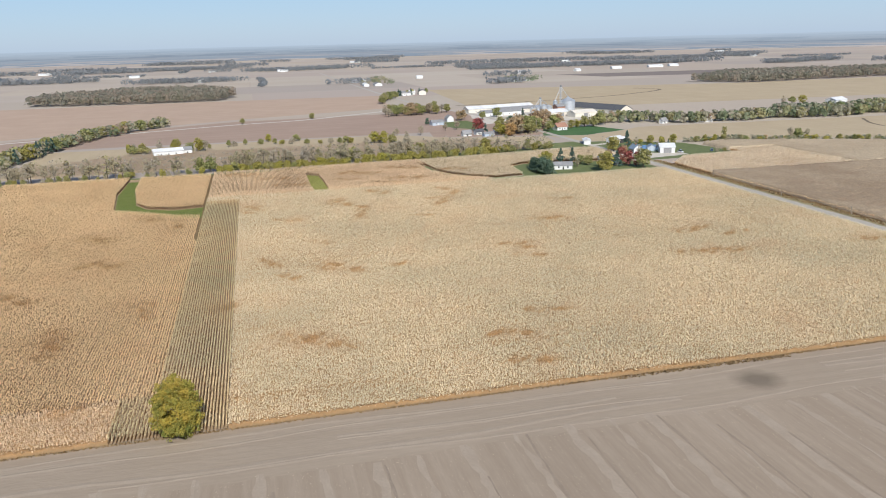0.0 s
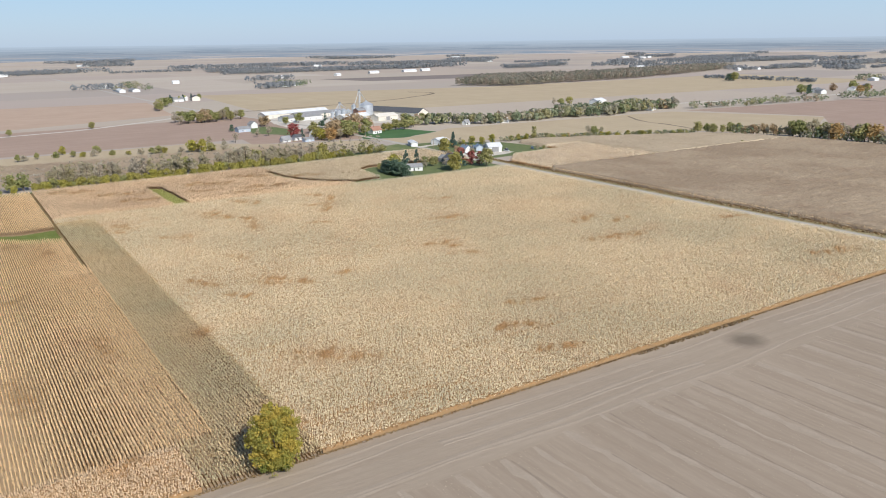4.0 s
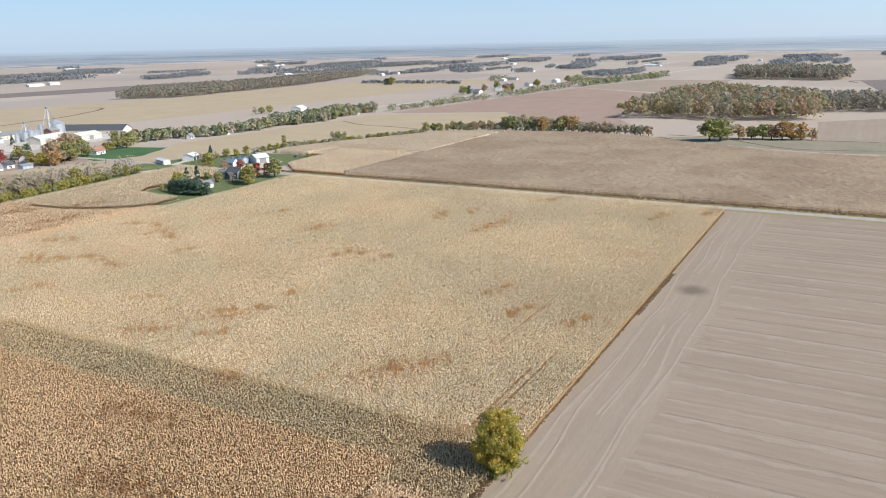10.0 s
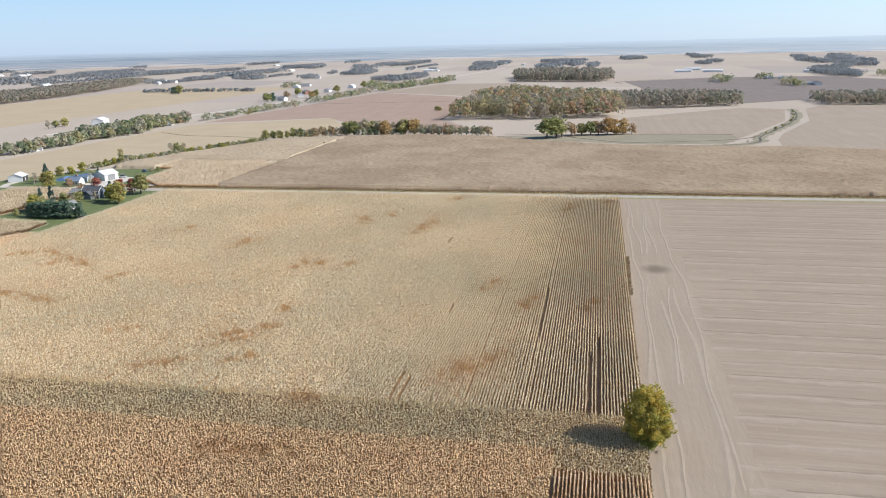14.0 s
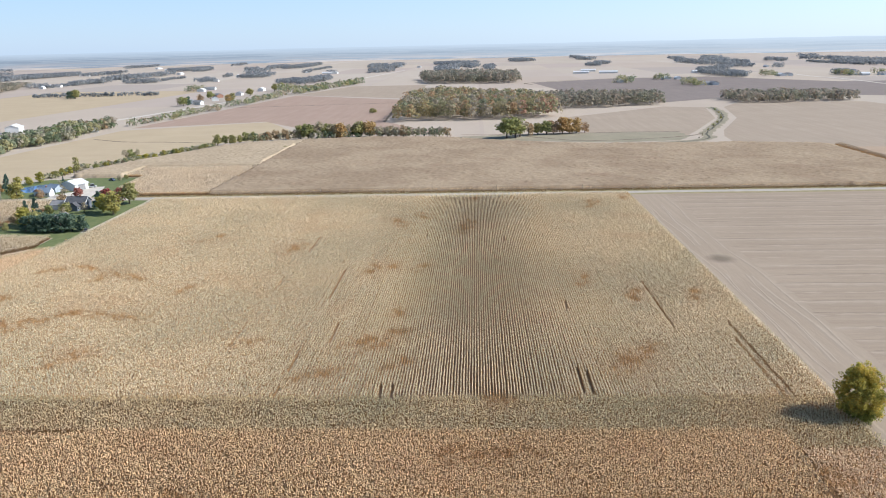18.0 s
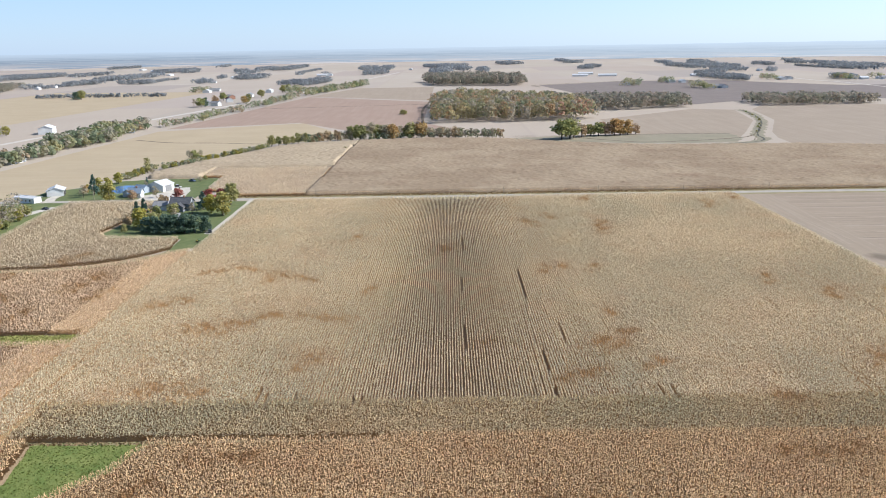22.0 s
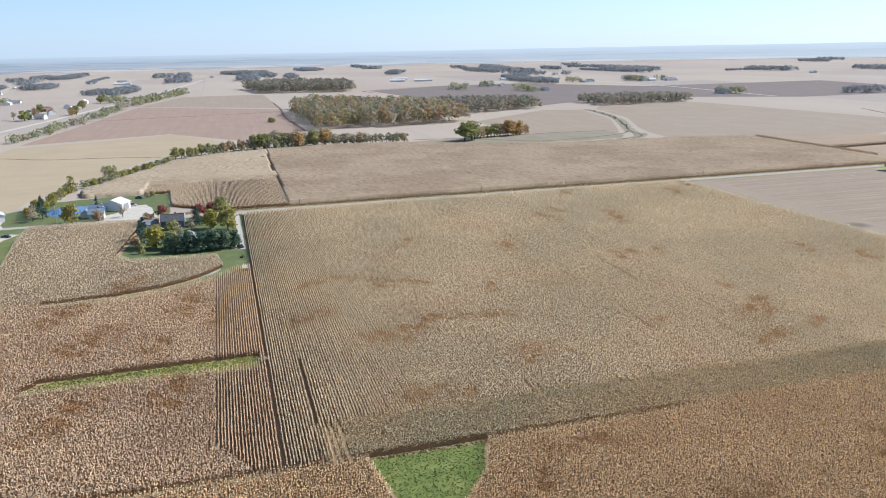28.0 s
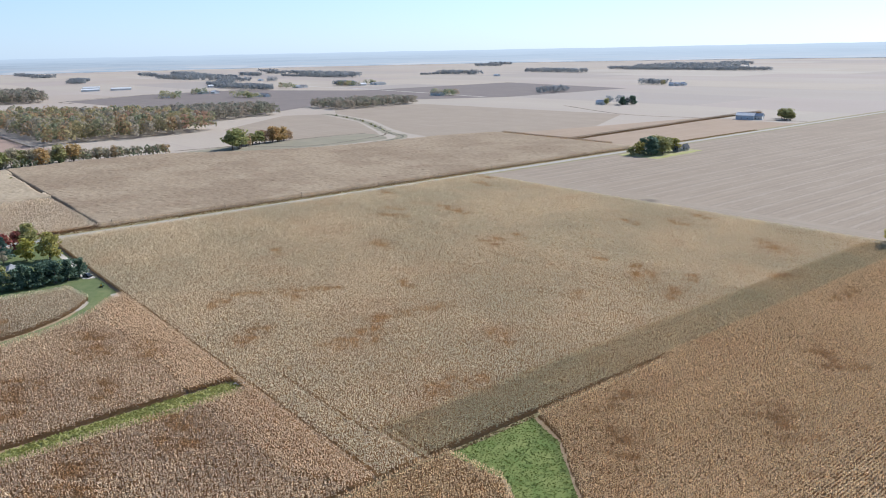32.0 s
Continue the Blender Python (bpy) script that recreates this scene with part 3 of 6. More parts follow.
ribbon("field_line", [(491, 538), (468, 500), (462, 462), (450, 422)], 2.6, 0.06, SOIL, "thin dark line across the field by the creek", "ditch", 0.7)
ribbon("field_line", [(822, 530), (838, 417), (863, 289)], 3.2, 0.06, SOIL, "dark boundary of the reddish field", "ditch", 0.8)
ribbon("field_line", [(1240, 110), (1306, 105), (1402, -60), (1405, -250)], 6.0, 0.06, SOIL, "dark boundary beyond the ploughed field", "ditch", 1.0)
ribbon("farm_track", [(1450, -430), (1342, -422), (1199, -428), (785, -387)], 5.0, 0.06, GRAVEL, "thin pale track through the ploughed field", rough=0.6)
ribbon("field_line", [(230, -300), (330, -272), (420, -262), (560, -320)], 3.0, 0.06, SOIL, "dark field boundary near the blue shed", "ditch", 0.6)
ribbon("field_line", [(600, 300), (760, 305), (910, 300), (1060, 300)], 3.0, 0.06, SOIL, "dark field boundary behind the wood", "ditch", 0.6)

for y, x0, x1, wide in ((133.8, -60, 210, 1.0), (131.9, -60, 84, 0.9), (131.9, 116, 210, 0.9), (128.6, 10, 80, 1.2), (128.6, 116, 200, 1.2), (126.4, 10, 84, 0.8), (126.4, 118, 200, 0.8), (123.6, -90, 80, 1.5), (121.2, -30, 214, 1.0)):
    ribbon("wheel_track", [(x, y + 0.9 * math.sin(0.043 * x + y) + 0.4 * math.sin(0.13 * x)) for x in range(x0, x1, 14)], wide, 0.032, TRACK, "packed wheel track along the bare headland", "track", 0.25)
# one pale line of chaff to each pass of the combine, with a shallow furrow beside most of them
for k in range(46):
    x = -205 + 9.15 * k + 1.3 * math.sin(5 * k)
    if x > 212:
        break
    top = 119.5 + 2.0 * math.sin(7 * k)
    ribbon("chaff_line", [(x + 0.35 * math.sin(0.07 * y + k) + 0.2 * math.sin(0.31 * y), y) for y in np.arange(top, -190, -5)], 1.5 + 0.6 * math.sin(3 * k), 0.032, CHAFF, "pale line of chaff along the bean stubble", "chaff", 0.5)
    if k % 4 != 1:
        ribbon("furrow", [(x + 1.5 + 0.3 * math.sin(0.09 * y + k), y) for y in np.arange(top - 1 - 5 * (k % 3), -60 - 110 * abs(math.sin(3.1 * k)), -5)], 0.5, 0.036, FURROW, "shallow brown furrow along the bean stubble", "furrow", 0.2)

# the winding ditch in the east
DITCH = [(462, 226), (438, 196), (420, 160), (407, 128), (404, 90), (416, 48), (432, 34), (452, 30), (470, 24), (520, 2), (577, -21), (640, -38), (700, -46)]
ribbon("ditch_bank", DITCH, 10, 0.07, BANK_GRASS, "broad grassy banks of a winding ditch", "ditch", 1.5)
ribbon("field_line", [(474, 184), (444, 154), (426, 128), (429, 92), (444, 48), (462, 30)], 2.2, 0.085, SOIL, "dark furrow beside the grass strip", "ditch", 0.6)
ribbon("ditch_water", DITCH, 2.0, 0.1, CREEK, "dark narrow water in a winding ditch", "ditch", 0.6)
ribbon("field_line", [(478, 222), (474, 184), (476, 124), (477, 80), (474, 45)], 2.4, 0.09, SOIL, "dark furrow along the far side of the ditch meadow", "ditch", 0.6)
sheet("ditch_meadow", [(466, 222), (440, 190), (424, 150), (414, 110), (418, 60), (440, 46), (474, 46), (476, 120), (474, 184)], 0.045, BANK_GRASS, "greyish grass strip beside the ditch", "meadow", rough_edge=1.5)

# grass lanes and yards
GRASS_LANE = [(-24.3, 333), (-35, 336.5), (-47, 346), (-63, 357), (-68, 400), (-68.5, 440), (-63, 440), (-61, 407), (-56, 372), (-50, 360), (-38, 353.5), (-24.3, 356)]
sheet("grass_waterway", GRASS_LANE, 0.05, BRIGHT_GRASS, "bright green mown grass waterway between corn", "grass", rough_edge=0.35)
sheet("grass_strip", [(26.4, 372.4), (33.6, 372.4), (33.2, 400), (32, 422), (26, 426), (25.6, 405)], 0.05, ROUGH_GRASS, "yellow-green grass strip through the corn", "grass", rough_edge=0.4)
ribbon("corn_lane", [(-24.3, 290), (-24.3, 450)], 1.5, 0.04, DRY_GRASS, "narrow bare lane between two corn fields", "lane", 0.4)
ribbon("terrace_grass", [(128, 374), (119, 378.5), (111, 384), (104.5, 391), (99.5, 400), (95.6, 412), (94.4, 424), (94.2, 432)], 4.6, 0.06, LANE_GRASS, "curved grass terrace below a corn field", "grass", 0.4)
ribbon("creek_lane", [(-140, 451.5), (20, 452.5), (110, 458), (150, 462), (192, 466)], 5.0, 0.05, LANE_GRASS, "dull green grass lane beside the wooded creek", "lane", 0.5)
sheet("meadow", [(112, 455), (216.8, 463), (216.8, 500), (150, 492), (112, 474)], 0.034, LANE_GRASS, "rough dull grass between creek and road", "meadow", rough_edge=1.0)
sheet("yard", [(114, 371.7), (215.5, 371.2), (215.5, 402), (190, 414), (150, 418), (141, 412), (138, 382), (120, 381.5), (115, 380)], 0.062, GRASS, "green lawn round the farmhouse", "lawn", rough_edge=0.3)
sheet("yard", [(225.5, 404), (247, 405), (286, 408), (286, 440), (281, 463), (262, 477), (246, 492), (206, 496), (212, 470), (223.5, 452)], 0.045, GRASS, "green lawn round the roadside homestead", "lawn", rough_edge=0.5)
sheet("yard", [(210, 541), (240, 531), (281, 549), (270, 585), (228, 585)], 0.045, plain("lush_grass", (0.06, 0.125, 0.045), (0.08, 0.15, 0.055), 0.05, 0.9), "lush green lawn at the grain farm", "lawn", rough_edge=0.6)
sheet("yard", [(168, 676), (188, 677), (194, 640), (176, 602), (156, 636)], 0.04, GRASS, "green lawn in the hamlet", "lawn", rough_edge=0.8)
sheet("farm_apron", [(196, 640), (300, 640), (330, 670), (330, 745), (285, 775), (215, 765), (200, 700)], 0.038, GRAVEL, "pale gravel apron of the grain farm", "yard", rough_edge=1.0)
sheet("yard", [(180, 6), (212, 8), (214, -55), (184, -52)], 0.045, ROUGH_GRASS, "grass yard in a bare field", "lawn", rough_edge=0.8)
ribbon("driveway", [(219, 374.2), (212, 373.6), (180, 373.3), (156, 373.2), (146, 373.6)], 2.1, 0.08, GRAVEL, "pale gravel driveway along the corn", "driveway", 0.2)
sheet("driveway", [(117.5, 371.9), (122.5, 371.9), (122.8, 374), (118.5, 374.2)], 0.085, GRAVEL, "small gravel patch at the corner of the corn", "driveway", rough_edge=0.2)
sheet("driveway", [(146, 371.9), (153, 372), (153.6, 375.4), (147, 375.8)], 0.075, GRAVEL, "pale gravel parking place behind the house", "driveway", rough_edge=0.3)
sheet("driveway", [(219, 433), (234, 433.5), (242, 427), (256, 423), (257, 417), (247, 413.5), (236, 412), (225, 409.5), (219, 411)], 0.08, GRAVEL, "wide gravel yard before the steel barn", "driveway", rough_edge=0.7)
ribbon("driveway", [(219, 476), (228, 479), (236, 480)], 5.0, 0.08, GRAVEL, "concrete drive to a white garage", "driveway", 0.3)
ribbon("driveway", [(206, 466), (196, 470), (186, 472)], 5.0, 0.08, GRAVEL, "gravel bay by the culvert", "driveway", 0.3)

# ---- standing corn ----
sheet("corn_soil", [(-420, 137.5), (212, 137.5), (212, 371), (117, 372), (92, 452), (-420, 448)], 0.012, LITTER, "dry leaf litter on the soil under the corn", "soil")
sheet("corn_soil", [(97, 450), (99, 424), (109, 394), (122, 381), (214, 404), (214.5, 462), (192, 462)], 0.012, LITTER, "dry leaf litter on the soil under the corn", "soil")
sheet("corn_soil", [(228, -30), (228, 384), (246, 404), (287, 407), (287, 452), (302, 455), (345, 440), (390, 418), (425, 402), (440, 385), (455, 334), (452, 236), (418, 180), (394, 60), (378, -30)], 0.045, LITTER, "dry leaf litter under the eastern corn", "soil")
# blighted streaks: both ends and the reach to either side
BLIGHT = """92 346 76 320 2.6; 84 356 88 350 3; 52 362 56 354 3.5; 33 343 34 335 5; 34 334 44 324 2.5; 44 324 39 304 2.8; -3 341 -3 335 4; 18 240 22 233 4.5; 1 249 3 243 3; 5 231 8 227 2.2;
132 217 152 213 3.2; 146 241 158 244 3; 160 232 168 235 2.2; 106 278 116 275 3; 74 333 84 330 2.6; 4 179 12 173 3.5; 13 171 17 168 2.5; 80 245 90 244 2; 82 230 88 228 2; 24 235 28 230 2.5; 40 233 46 231 1.8;
86 239 92 236 1.8; 126 313 134 311 1.8; 52 166 60 164 2; 52 149 60 146 2; 66 179 76 177 1.8; 180 159 194 156 3; 198 212 208 209 2.5; 196 142 208 139 2.5; -11 208 -11 203 2.5; 20 270 22 266 2; -9 332 -5 330 2;
6 311 14 308 2.2; 60 301 68 299 1.8; 48 418 60 412 5.5; 4 416 16 410 5; 10 393 24 390 4; 58 383 69 381 3; 98 412 110 409 4; -14 436 -2 430 5; 68 393 84 390 4; 42 399 50 396 3; 74 428 86 422 4;
-56 264 -50 260 4.5; -53 196 -51 184 4; -63 303 -57 297 4.5; -47 332 -43 328 3.5; -33 322 -33 310 2.5; -72 232 -68 228 4; -33 217 -33 203 2.5; -45 153 -39 151 2.5"""
BLIGHT = [tuple(map(float, streak.split())) for streak in BLIGHT.replace("\n", "").split(";")]
SLOTS = [(-11, -4, 253.5), (3, 16, 253.5), (-11, -3, 316.2), (-11, -6, 314.6), (-13, -8, 296), (-13, -8, 294.4), (16, 35, 271.8), (61, 77, 271.8), (108, 130, 270.6), (-11, -4, 231), (-11, -4, 228.7), (-9, 5, 188.3), (-9, 3, 186.5), (-10, 33, 145.6), (-10, 22, 147.2), (-10, 26, 363.4), (-6, 70, 371), (-24, -9, 360.8), (-24, -9, 359.2), (55, 80, 253.5), (30, 70, 160), (118, 128, 200), (44, 52, 185.6), (80, 84, 253.7), (128, 133, 229.3), (20, 34, 247.2)]


def blight_at(x, y):
    worn = np.zeros(x.shape, np.float32)
    for xa, ya, xb, yb, r in BLIGHT:
        near = (x > min(xa, xb) - 3 * r) & (x < max(xa, xb) + 3 * r) & (y > min(ya, yb) - 3 * r) & (y < max(ya, yb) + 3 * r)
        if not near.any():
            continue
        px, py, dx, dy = x[near], y[near], xb - xa, yb - ya
        s = np.clip(((px - xa) * dx + (py - ya) * dy) / (dx * dx + dy * dy), 0, 1)
        d = np.hypot(px - xa - s * dx, py - ya - s * dy) / r + 0.5 * wobble(px, py, 0.6, xa) + 0.5 * wobble(px, py, 1.7, ya)
        worn[near] = np.maximum(worn[near], np.maximum(np.clip((1.15 - d) / 0.55, 0, 1), np.clip((1.9 - d) / 1.6, 0, 0.2)))
    return worn * np.clip(0.6 + 0.9 * wobble(x, y, 0.85, 2.0) + 0.7 * wobble(x, y, 2.3, 4.0), 0.1, 0.95)


def corn_rows(name, poly, along, step, material, label, tall=2.0, wide=0.9):
    """Rows of dry corn 0.76 m apart in a polygon, a plant every step metres: a wall of stalks along the row and four tapered leaves to a plant."""
    xs, ys = [q[0] for q in poly], [q[1] for q in poly]
    lo, hi, a0, a1 = (min(ys), max(ys), min(xs), max(xs)) if along == "x" else (min(xs), max(xs), min(ys), max(ys))
    R, A = np.meshgrid(np.arange(lo + 0.32, hi, 0.635), np.arange(a0, a1 + step, step), indexing="ij")
    rng = np.random.default_rng(len(name) + int(abs(a0)) + R.shape[0])
    shape = A.shape
    A = A + rng.uniform(-0.4, 0.4, shape) * step
    X, Y = (A, R) if along == "x" else (R, A)
    keep = inside(poly, X, Y)
    for x0, x1, y in SLOTS:
        keep &= ~((np.abs(Y - y) < (0.33 if along == "x" else 0.24)) & (X > x0) & (X < x1))
    worn = blight_at(X, Y)
    lean = 0.05 * wobble(X, Y, 0.45) + rng.normal(0, 0.045, shape) + rng.normal(0, 0.025, (shape[0], 1))
    ox, oy = (0.0, 1.0) if along == "x" else (1.0, 0.0)
    X, Y = X + ox * lean, Y + oy * lean
    h = tall + rng.normal(0, 0.12, shape) + 0.1 * wobble(X, Y, 0.11) - 0.25 * worn * rng.uniform(0.3, 1, shape)
    # stalks
    v = np.stack([np.stack([X, Y, np.full(shape, 0.05)], -1), np.stack([X, Y, h - rng.uniform(*((0.85, 1.4) if along == "x" else (1.15, 1.6)), shape)], -1)], 2).reshape(-1, 3)
    n = np.arange(keep.size).reshape(shape)
    both = keep[:, :-1] & keep[:, 1:]
    a, b = n[:, :-1][both] * 2, n[:, 1:][both] * 2
    q = np.stack([a, b, b + 1, a + 1], 1)
    used = np.unique(q)
    back = np.full(len(v), -1)
    back[used] = np.arange(len(used))
    v, q = v[used], back[q]
    tint = np.tile([2.0, 1.35], keep.size)[used]
    # leaves: one nearly upright, two arching, one low
    X, Y, h, worn = X[keep], Y[keep], h[keep], worn[keep]
    m, bits = len(X), []
    for up, down, reach, rise, wid in ((0.35, 0.7, 0.13, 0.5, 0.12), (0.1, 0.4, 0.26, 0.0, 0.13), (0.25, 0.65, 0.27, -0.05, 0.15), (0.5, 1.1, 0.28, -0.1, 0.19)):
        turn = rng.uniform(0, 2 * math.pi, m)
        c, s = np.cos(turn), np.sin(turn)
        far, z0 = reach * rng.uniform(0.5, 1.15, m), h - rng.uniform(up, down, m)
        z1, k = z0 + rise + rng.uniform(-0.2, 0.25, m), wid * wide * rng.uniform(0.7, 1.3, m)
        near = (1.0, 0.65) if along == "x" else (0.65, 1.0)
        tip = np.stack([X + c * far * near[0], Y + s * far * near[1], z1], 1)
        bits.append(np.stack([np.stack([X - s * k - c * 0.06, Y + c * k - s * 0.06, z0], 1), np.stack([X + s * k - c * 0.06, Y - c * k - s * 0.06, z0 + rng.uniform(-0.12, 0.12, m)], 1), tip], 1))
    leaf = np.concatenate(bits).reshape(-1, 3)
    t = len(v) + np.arange(len(leaf)).reshape(-1, 3)
    ob = big_mesh(name, np.concatenate([v, leaf]), q, material, "blight", np.concatenate([tint, np.tile(np.repeat(worn, 3), 4)]), t)
    return tagged(ob, label, "corn", kind="stuff")


def corn_block(name, poly, cell, material, label, height=2.1, lanes=()):
    """A far stand of corn: a ragged canopy that falls to the ground at its rim."""
    xs, ys = [q[0] for q in poly], [q[1] for q in poly]
    a, b = np.arange(min(xs) - cell, max(xs) + 2 * cell, cell), np.arange(min(ys) - cell, max(ys) + 2 * cell, cell)
    rng = np.random.default_rng(int(abs(xs[0])) + len(a))
    X, Y = np.meshgrid(a, b, indexing="ij")
    jx, jy = rng.uniform(-0.3, 0.3, X.shape) * cell, rng.uniform(-0.3, 0.3, X.shape) * cell
    Z = height + rng.normal(0, 0.2, X.shape) + 0.1 * wobble(X, Y, 0.1)
    cells = inside(poly, X[:-1, :-1] + cell / 2, Y[:-1, :-1] + cell / 2)
    for xa, xb, yc in lanes:
        cells &= ~((np.abs(Y[:-1, :-1] + cell / 2 - yc - 0.8 * np.sin(0.06 * X[:-1, :-1])) < cell * 0.6) & (X[:-1, :-1] > xa) & (X[:-1, :-1] < xb))
    full = np.zeros(X.shape, int)
    for dx in (0, 1):
        for dy in (0, 1):
            full[dx : dx + cells.shape[0], dy : dy + cells.shape[1]] += cells
    Z = np.where(full == 4, Z, 0.02)
    i = np.arange(X.size).reshape(X.shape)
    quads = np.stack([i[:-1, :-1], i[1:, :-1], i[1:, 1:], i[:-1, 1:]], -1)[cells]
    v = np.stack([X + jx, Y + jy, Z], -1).reshape(-1, 3)
    used = np.unique(quads)
    back = np.full(X.size, -1)
    back[used] = np.arange(len(used))
    ob = big_mesh(name, v[used], back[quads], material, "blight", blight_at(X, Y).ravel()[used])
    return tagged(ob, label, "corn", kind="stuff")


corn_rows("corn_field", [(-9.5, 137), (213.5, 137), (213.5, 240), (-9.5, 240)], "x", 0.29, CORN_MAIN, "pale dry standing corn beside the bare field", 2.0, 0.82)
corn_rows("corn_field", [(-9.5, 239.98), (213.5, 239.98), (213.5, 370.9), (-24, 370.9), (-24, 362.2), (-9.5, 362.2)], "x", 0.4, CORN_MAIN, "pale dry standing corn with rusty blighted spots")
corn_rows("corn_headland", [(-24.1, 137), (-9.75, 137), (-9.75, 361.6), (-23.9, 361.6), (-23.9, 290)], "y", 0.3, CORN_HEAD, "greenish dry corn in end rows along the field")
corn_rows("corn_field", [(-76, 153.4), (-24.2, 153.4), (-24.2, 287), (-25.0, 290), (-25.0, 332.6), (-35, 336.2), (-47, 345.7), (-63.4, 356.8), (-68.4, 400), (-68.6, 448), (-76, 448)], "y", 0.31, CORN_WEST, "brown dry standing corn in long rows", 2.0, 0.85)
corn_rows("corn_field", [(-132, 153.4), (-76, 153.4), (-76, 448), (-132, 448)], "y", 0.52, CORN_WEST, "brown dry standing corn in long rows", 2.0, 1.1)
corn_rows("corn_headland", [(-132, 137), (-30.9, 137), (-30.9, 153.1), (-132, 153.1)], "x", 0.32, CORN_NORTH, "pale dry corn in end rows by the bare field")
corn_rows("corn_headland", [(-31.1, 137.2), (-24.1, 137.2), (-24.1, 153.3), (-31.1, 153.3)], "y", 0.32, CORN_HEAD, "short rows of dry corn beside the lone tree")
corn_rows("corn_field", [(-25.1, 356.1), (-25.1, 446), (-62.6, 446), (-60.7, 407), (-55.7, 372.3), (-49.8, 360.5), (-38, 354.1)], "y", 0.38, CORN_WEST, "brown dry corn inside the grass waterway")
corn_rows("corn_headland", [(-23.9, 371.3), (118, 371.5), (114, 378), (108, 382.5), (33.6, 382.5), (33.6, 372.4), (26.2, 372.4), (26.0, 382.5), (-12, 382.5), (-23.9, 376)], "x", 0.36, CORN_NORTH, "grey-brown dry corn in end rows along the lane", 2.0)
corn_rows("corn_field", [(-23.9, 376.4), (-12, 382.9), (25.9, 382.9), (25.5, 405), (25.8, 426.5), (32.3, 422.5), (33.2, 400), (33.6, 382.9), (107.6, 382.9), (101.8, 389.5), (96.6, 399), (93, 411), (92, 424), (91.8, 433), (95, 434), (94.5, 452), (-23.9, 449)], "y", 0.42, CORN_NORTH, "grey-brown dry corn on the rolling north field", 2.0, 1.15)
corn_rows("corn_field", [(121.5, 380.5), (137.4, 382.5), (140, 413), (150, 419.5), (190, 416), (214, 404), (214.5, 462), (192, 462), (150, 457.5), (110, 453.5), (95.2, 451), (95.6, 434), (96.8, 424), (98, 413), (102, 401), (107, 393), (113, 386.5)], "y", 0.42, CORN_RISE, "tan dry corn on a low rise by the yard", 1.9)
corn_block("corn_field", [(228, -30), (228, 349), (452, 347), (455, 334), (461, 289), (452, 236), (436, 210), (418, 180), (404, 147), (396, 110), (394, 60), (392, 25), (378, -30)], 1.2, CORN_EAST, "brown standing corn beyond the country road")
corn_rows("corn_field", [(228, 348.2), (228, 384), (246, 404), (287, 407), (287, 420), (318, 420), (318, 348.2)], "x", 0.5, CORN_ROAD, "tan standing corn in rows beyond the road", 2.1, 1.25)
corn_block("corn_field", [(318.4, 346), (318.4, 420), (287.6, 420.5), (287.6, 452), (302, 455), (345, 440), (390, 418), (425, 402), (440, 385), (452, 345)], 1.1, CORN_EAST_PALE, "paler standing corn towards the tree line", 2.1, ((332, 425, 347),))
corn_rows("corn_edge", [(227.6, -30), (228.7, -30), (228.7, 386), (227.6, 386)], "y", 0.4, CORN_NORTH, "dark ragged edge of the corn along the road", 1.8)
corn_rows("corn_strip", [(250, -30.5), (374, -33), (374, -38), (252, -36)], "x", 0.5, CORN_EAST, "dark narrow strip of standing corn", 2.6)
corn_rows("corn_strip", [(295.5, -40), (299, -40), (314.5, -257), (311, -257)], "y", 0.5, CORN_EAST, "long narrow strip of standing corn", 2.3)
corn_rows("corn_strip", [(311, -257), (315.5, -257), (318, -368), (313.5, -368)], "y", 0.5, CORN_EAST, "long narrow strip of standing corn", 2.3)
corn_block("corn_field", [(-420, 137), (-131.4, 137), (-131.4, 448), (-420, 440)], 2.2, CORN_EAST, "brown dry standing corn far to the west")
corn_block("corn_field", [(-140, 476), (20, 478), (150, 478), (190, 480), (150, 545), (40, 556), (-80, 560), (-145, 515)], 2.2, CORN_EAST, "tan field between creek and hedge", 0.7)


# ---- trees ----
def leaf_quads(rng, centres, radii, count, size, flat=0.0, which=False):
    """Small leaf clumps strewn over lobes: each is a bent quad, turned at random."""
    pick = rng.integers(0, len(centres), count)
    d = rng.normal(0, 1, (count, 3))
    d /= np.linalg.norm(d, axis=1)[:, None]
    c = centres[pick] + d * radii[pick] * rng.uniform(0.62, 1.05, (count, 1))
    nrm = d + rng.normal(0, 0.75, (count, 3)) + np.array([0, 0, flat])
    nrm /= np.linalg.norm(nrm, axis=1)[:, None]
    u = np.cross(nrm, rng.normal(0, 1, (count, 3)))
    u /= np.linalg.norm(u, axis=1)[:, None] + 1e-6
    w = np.cross(nrm, u)
    s = size * rng.uniform(0.55, 1.35, (count, 1))
    droop = nrm * s * rng.uniform(-0.4, 0.4, (count, 1))
    v = np.stack([c - u * s - w * s * 0.6, c + u * s * 0.8 - w * s * 0.7 + droop, c + u * s + w * s * 0.7, c - u * s * 0.7 + w * s * 0.8 + droop], 1)
    made = v.reshape(-1, 3), np.arange(4 * count).reshape(-1, 4)
    return (*made, pick) if which else made


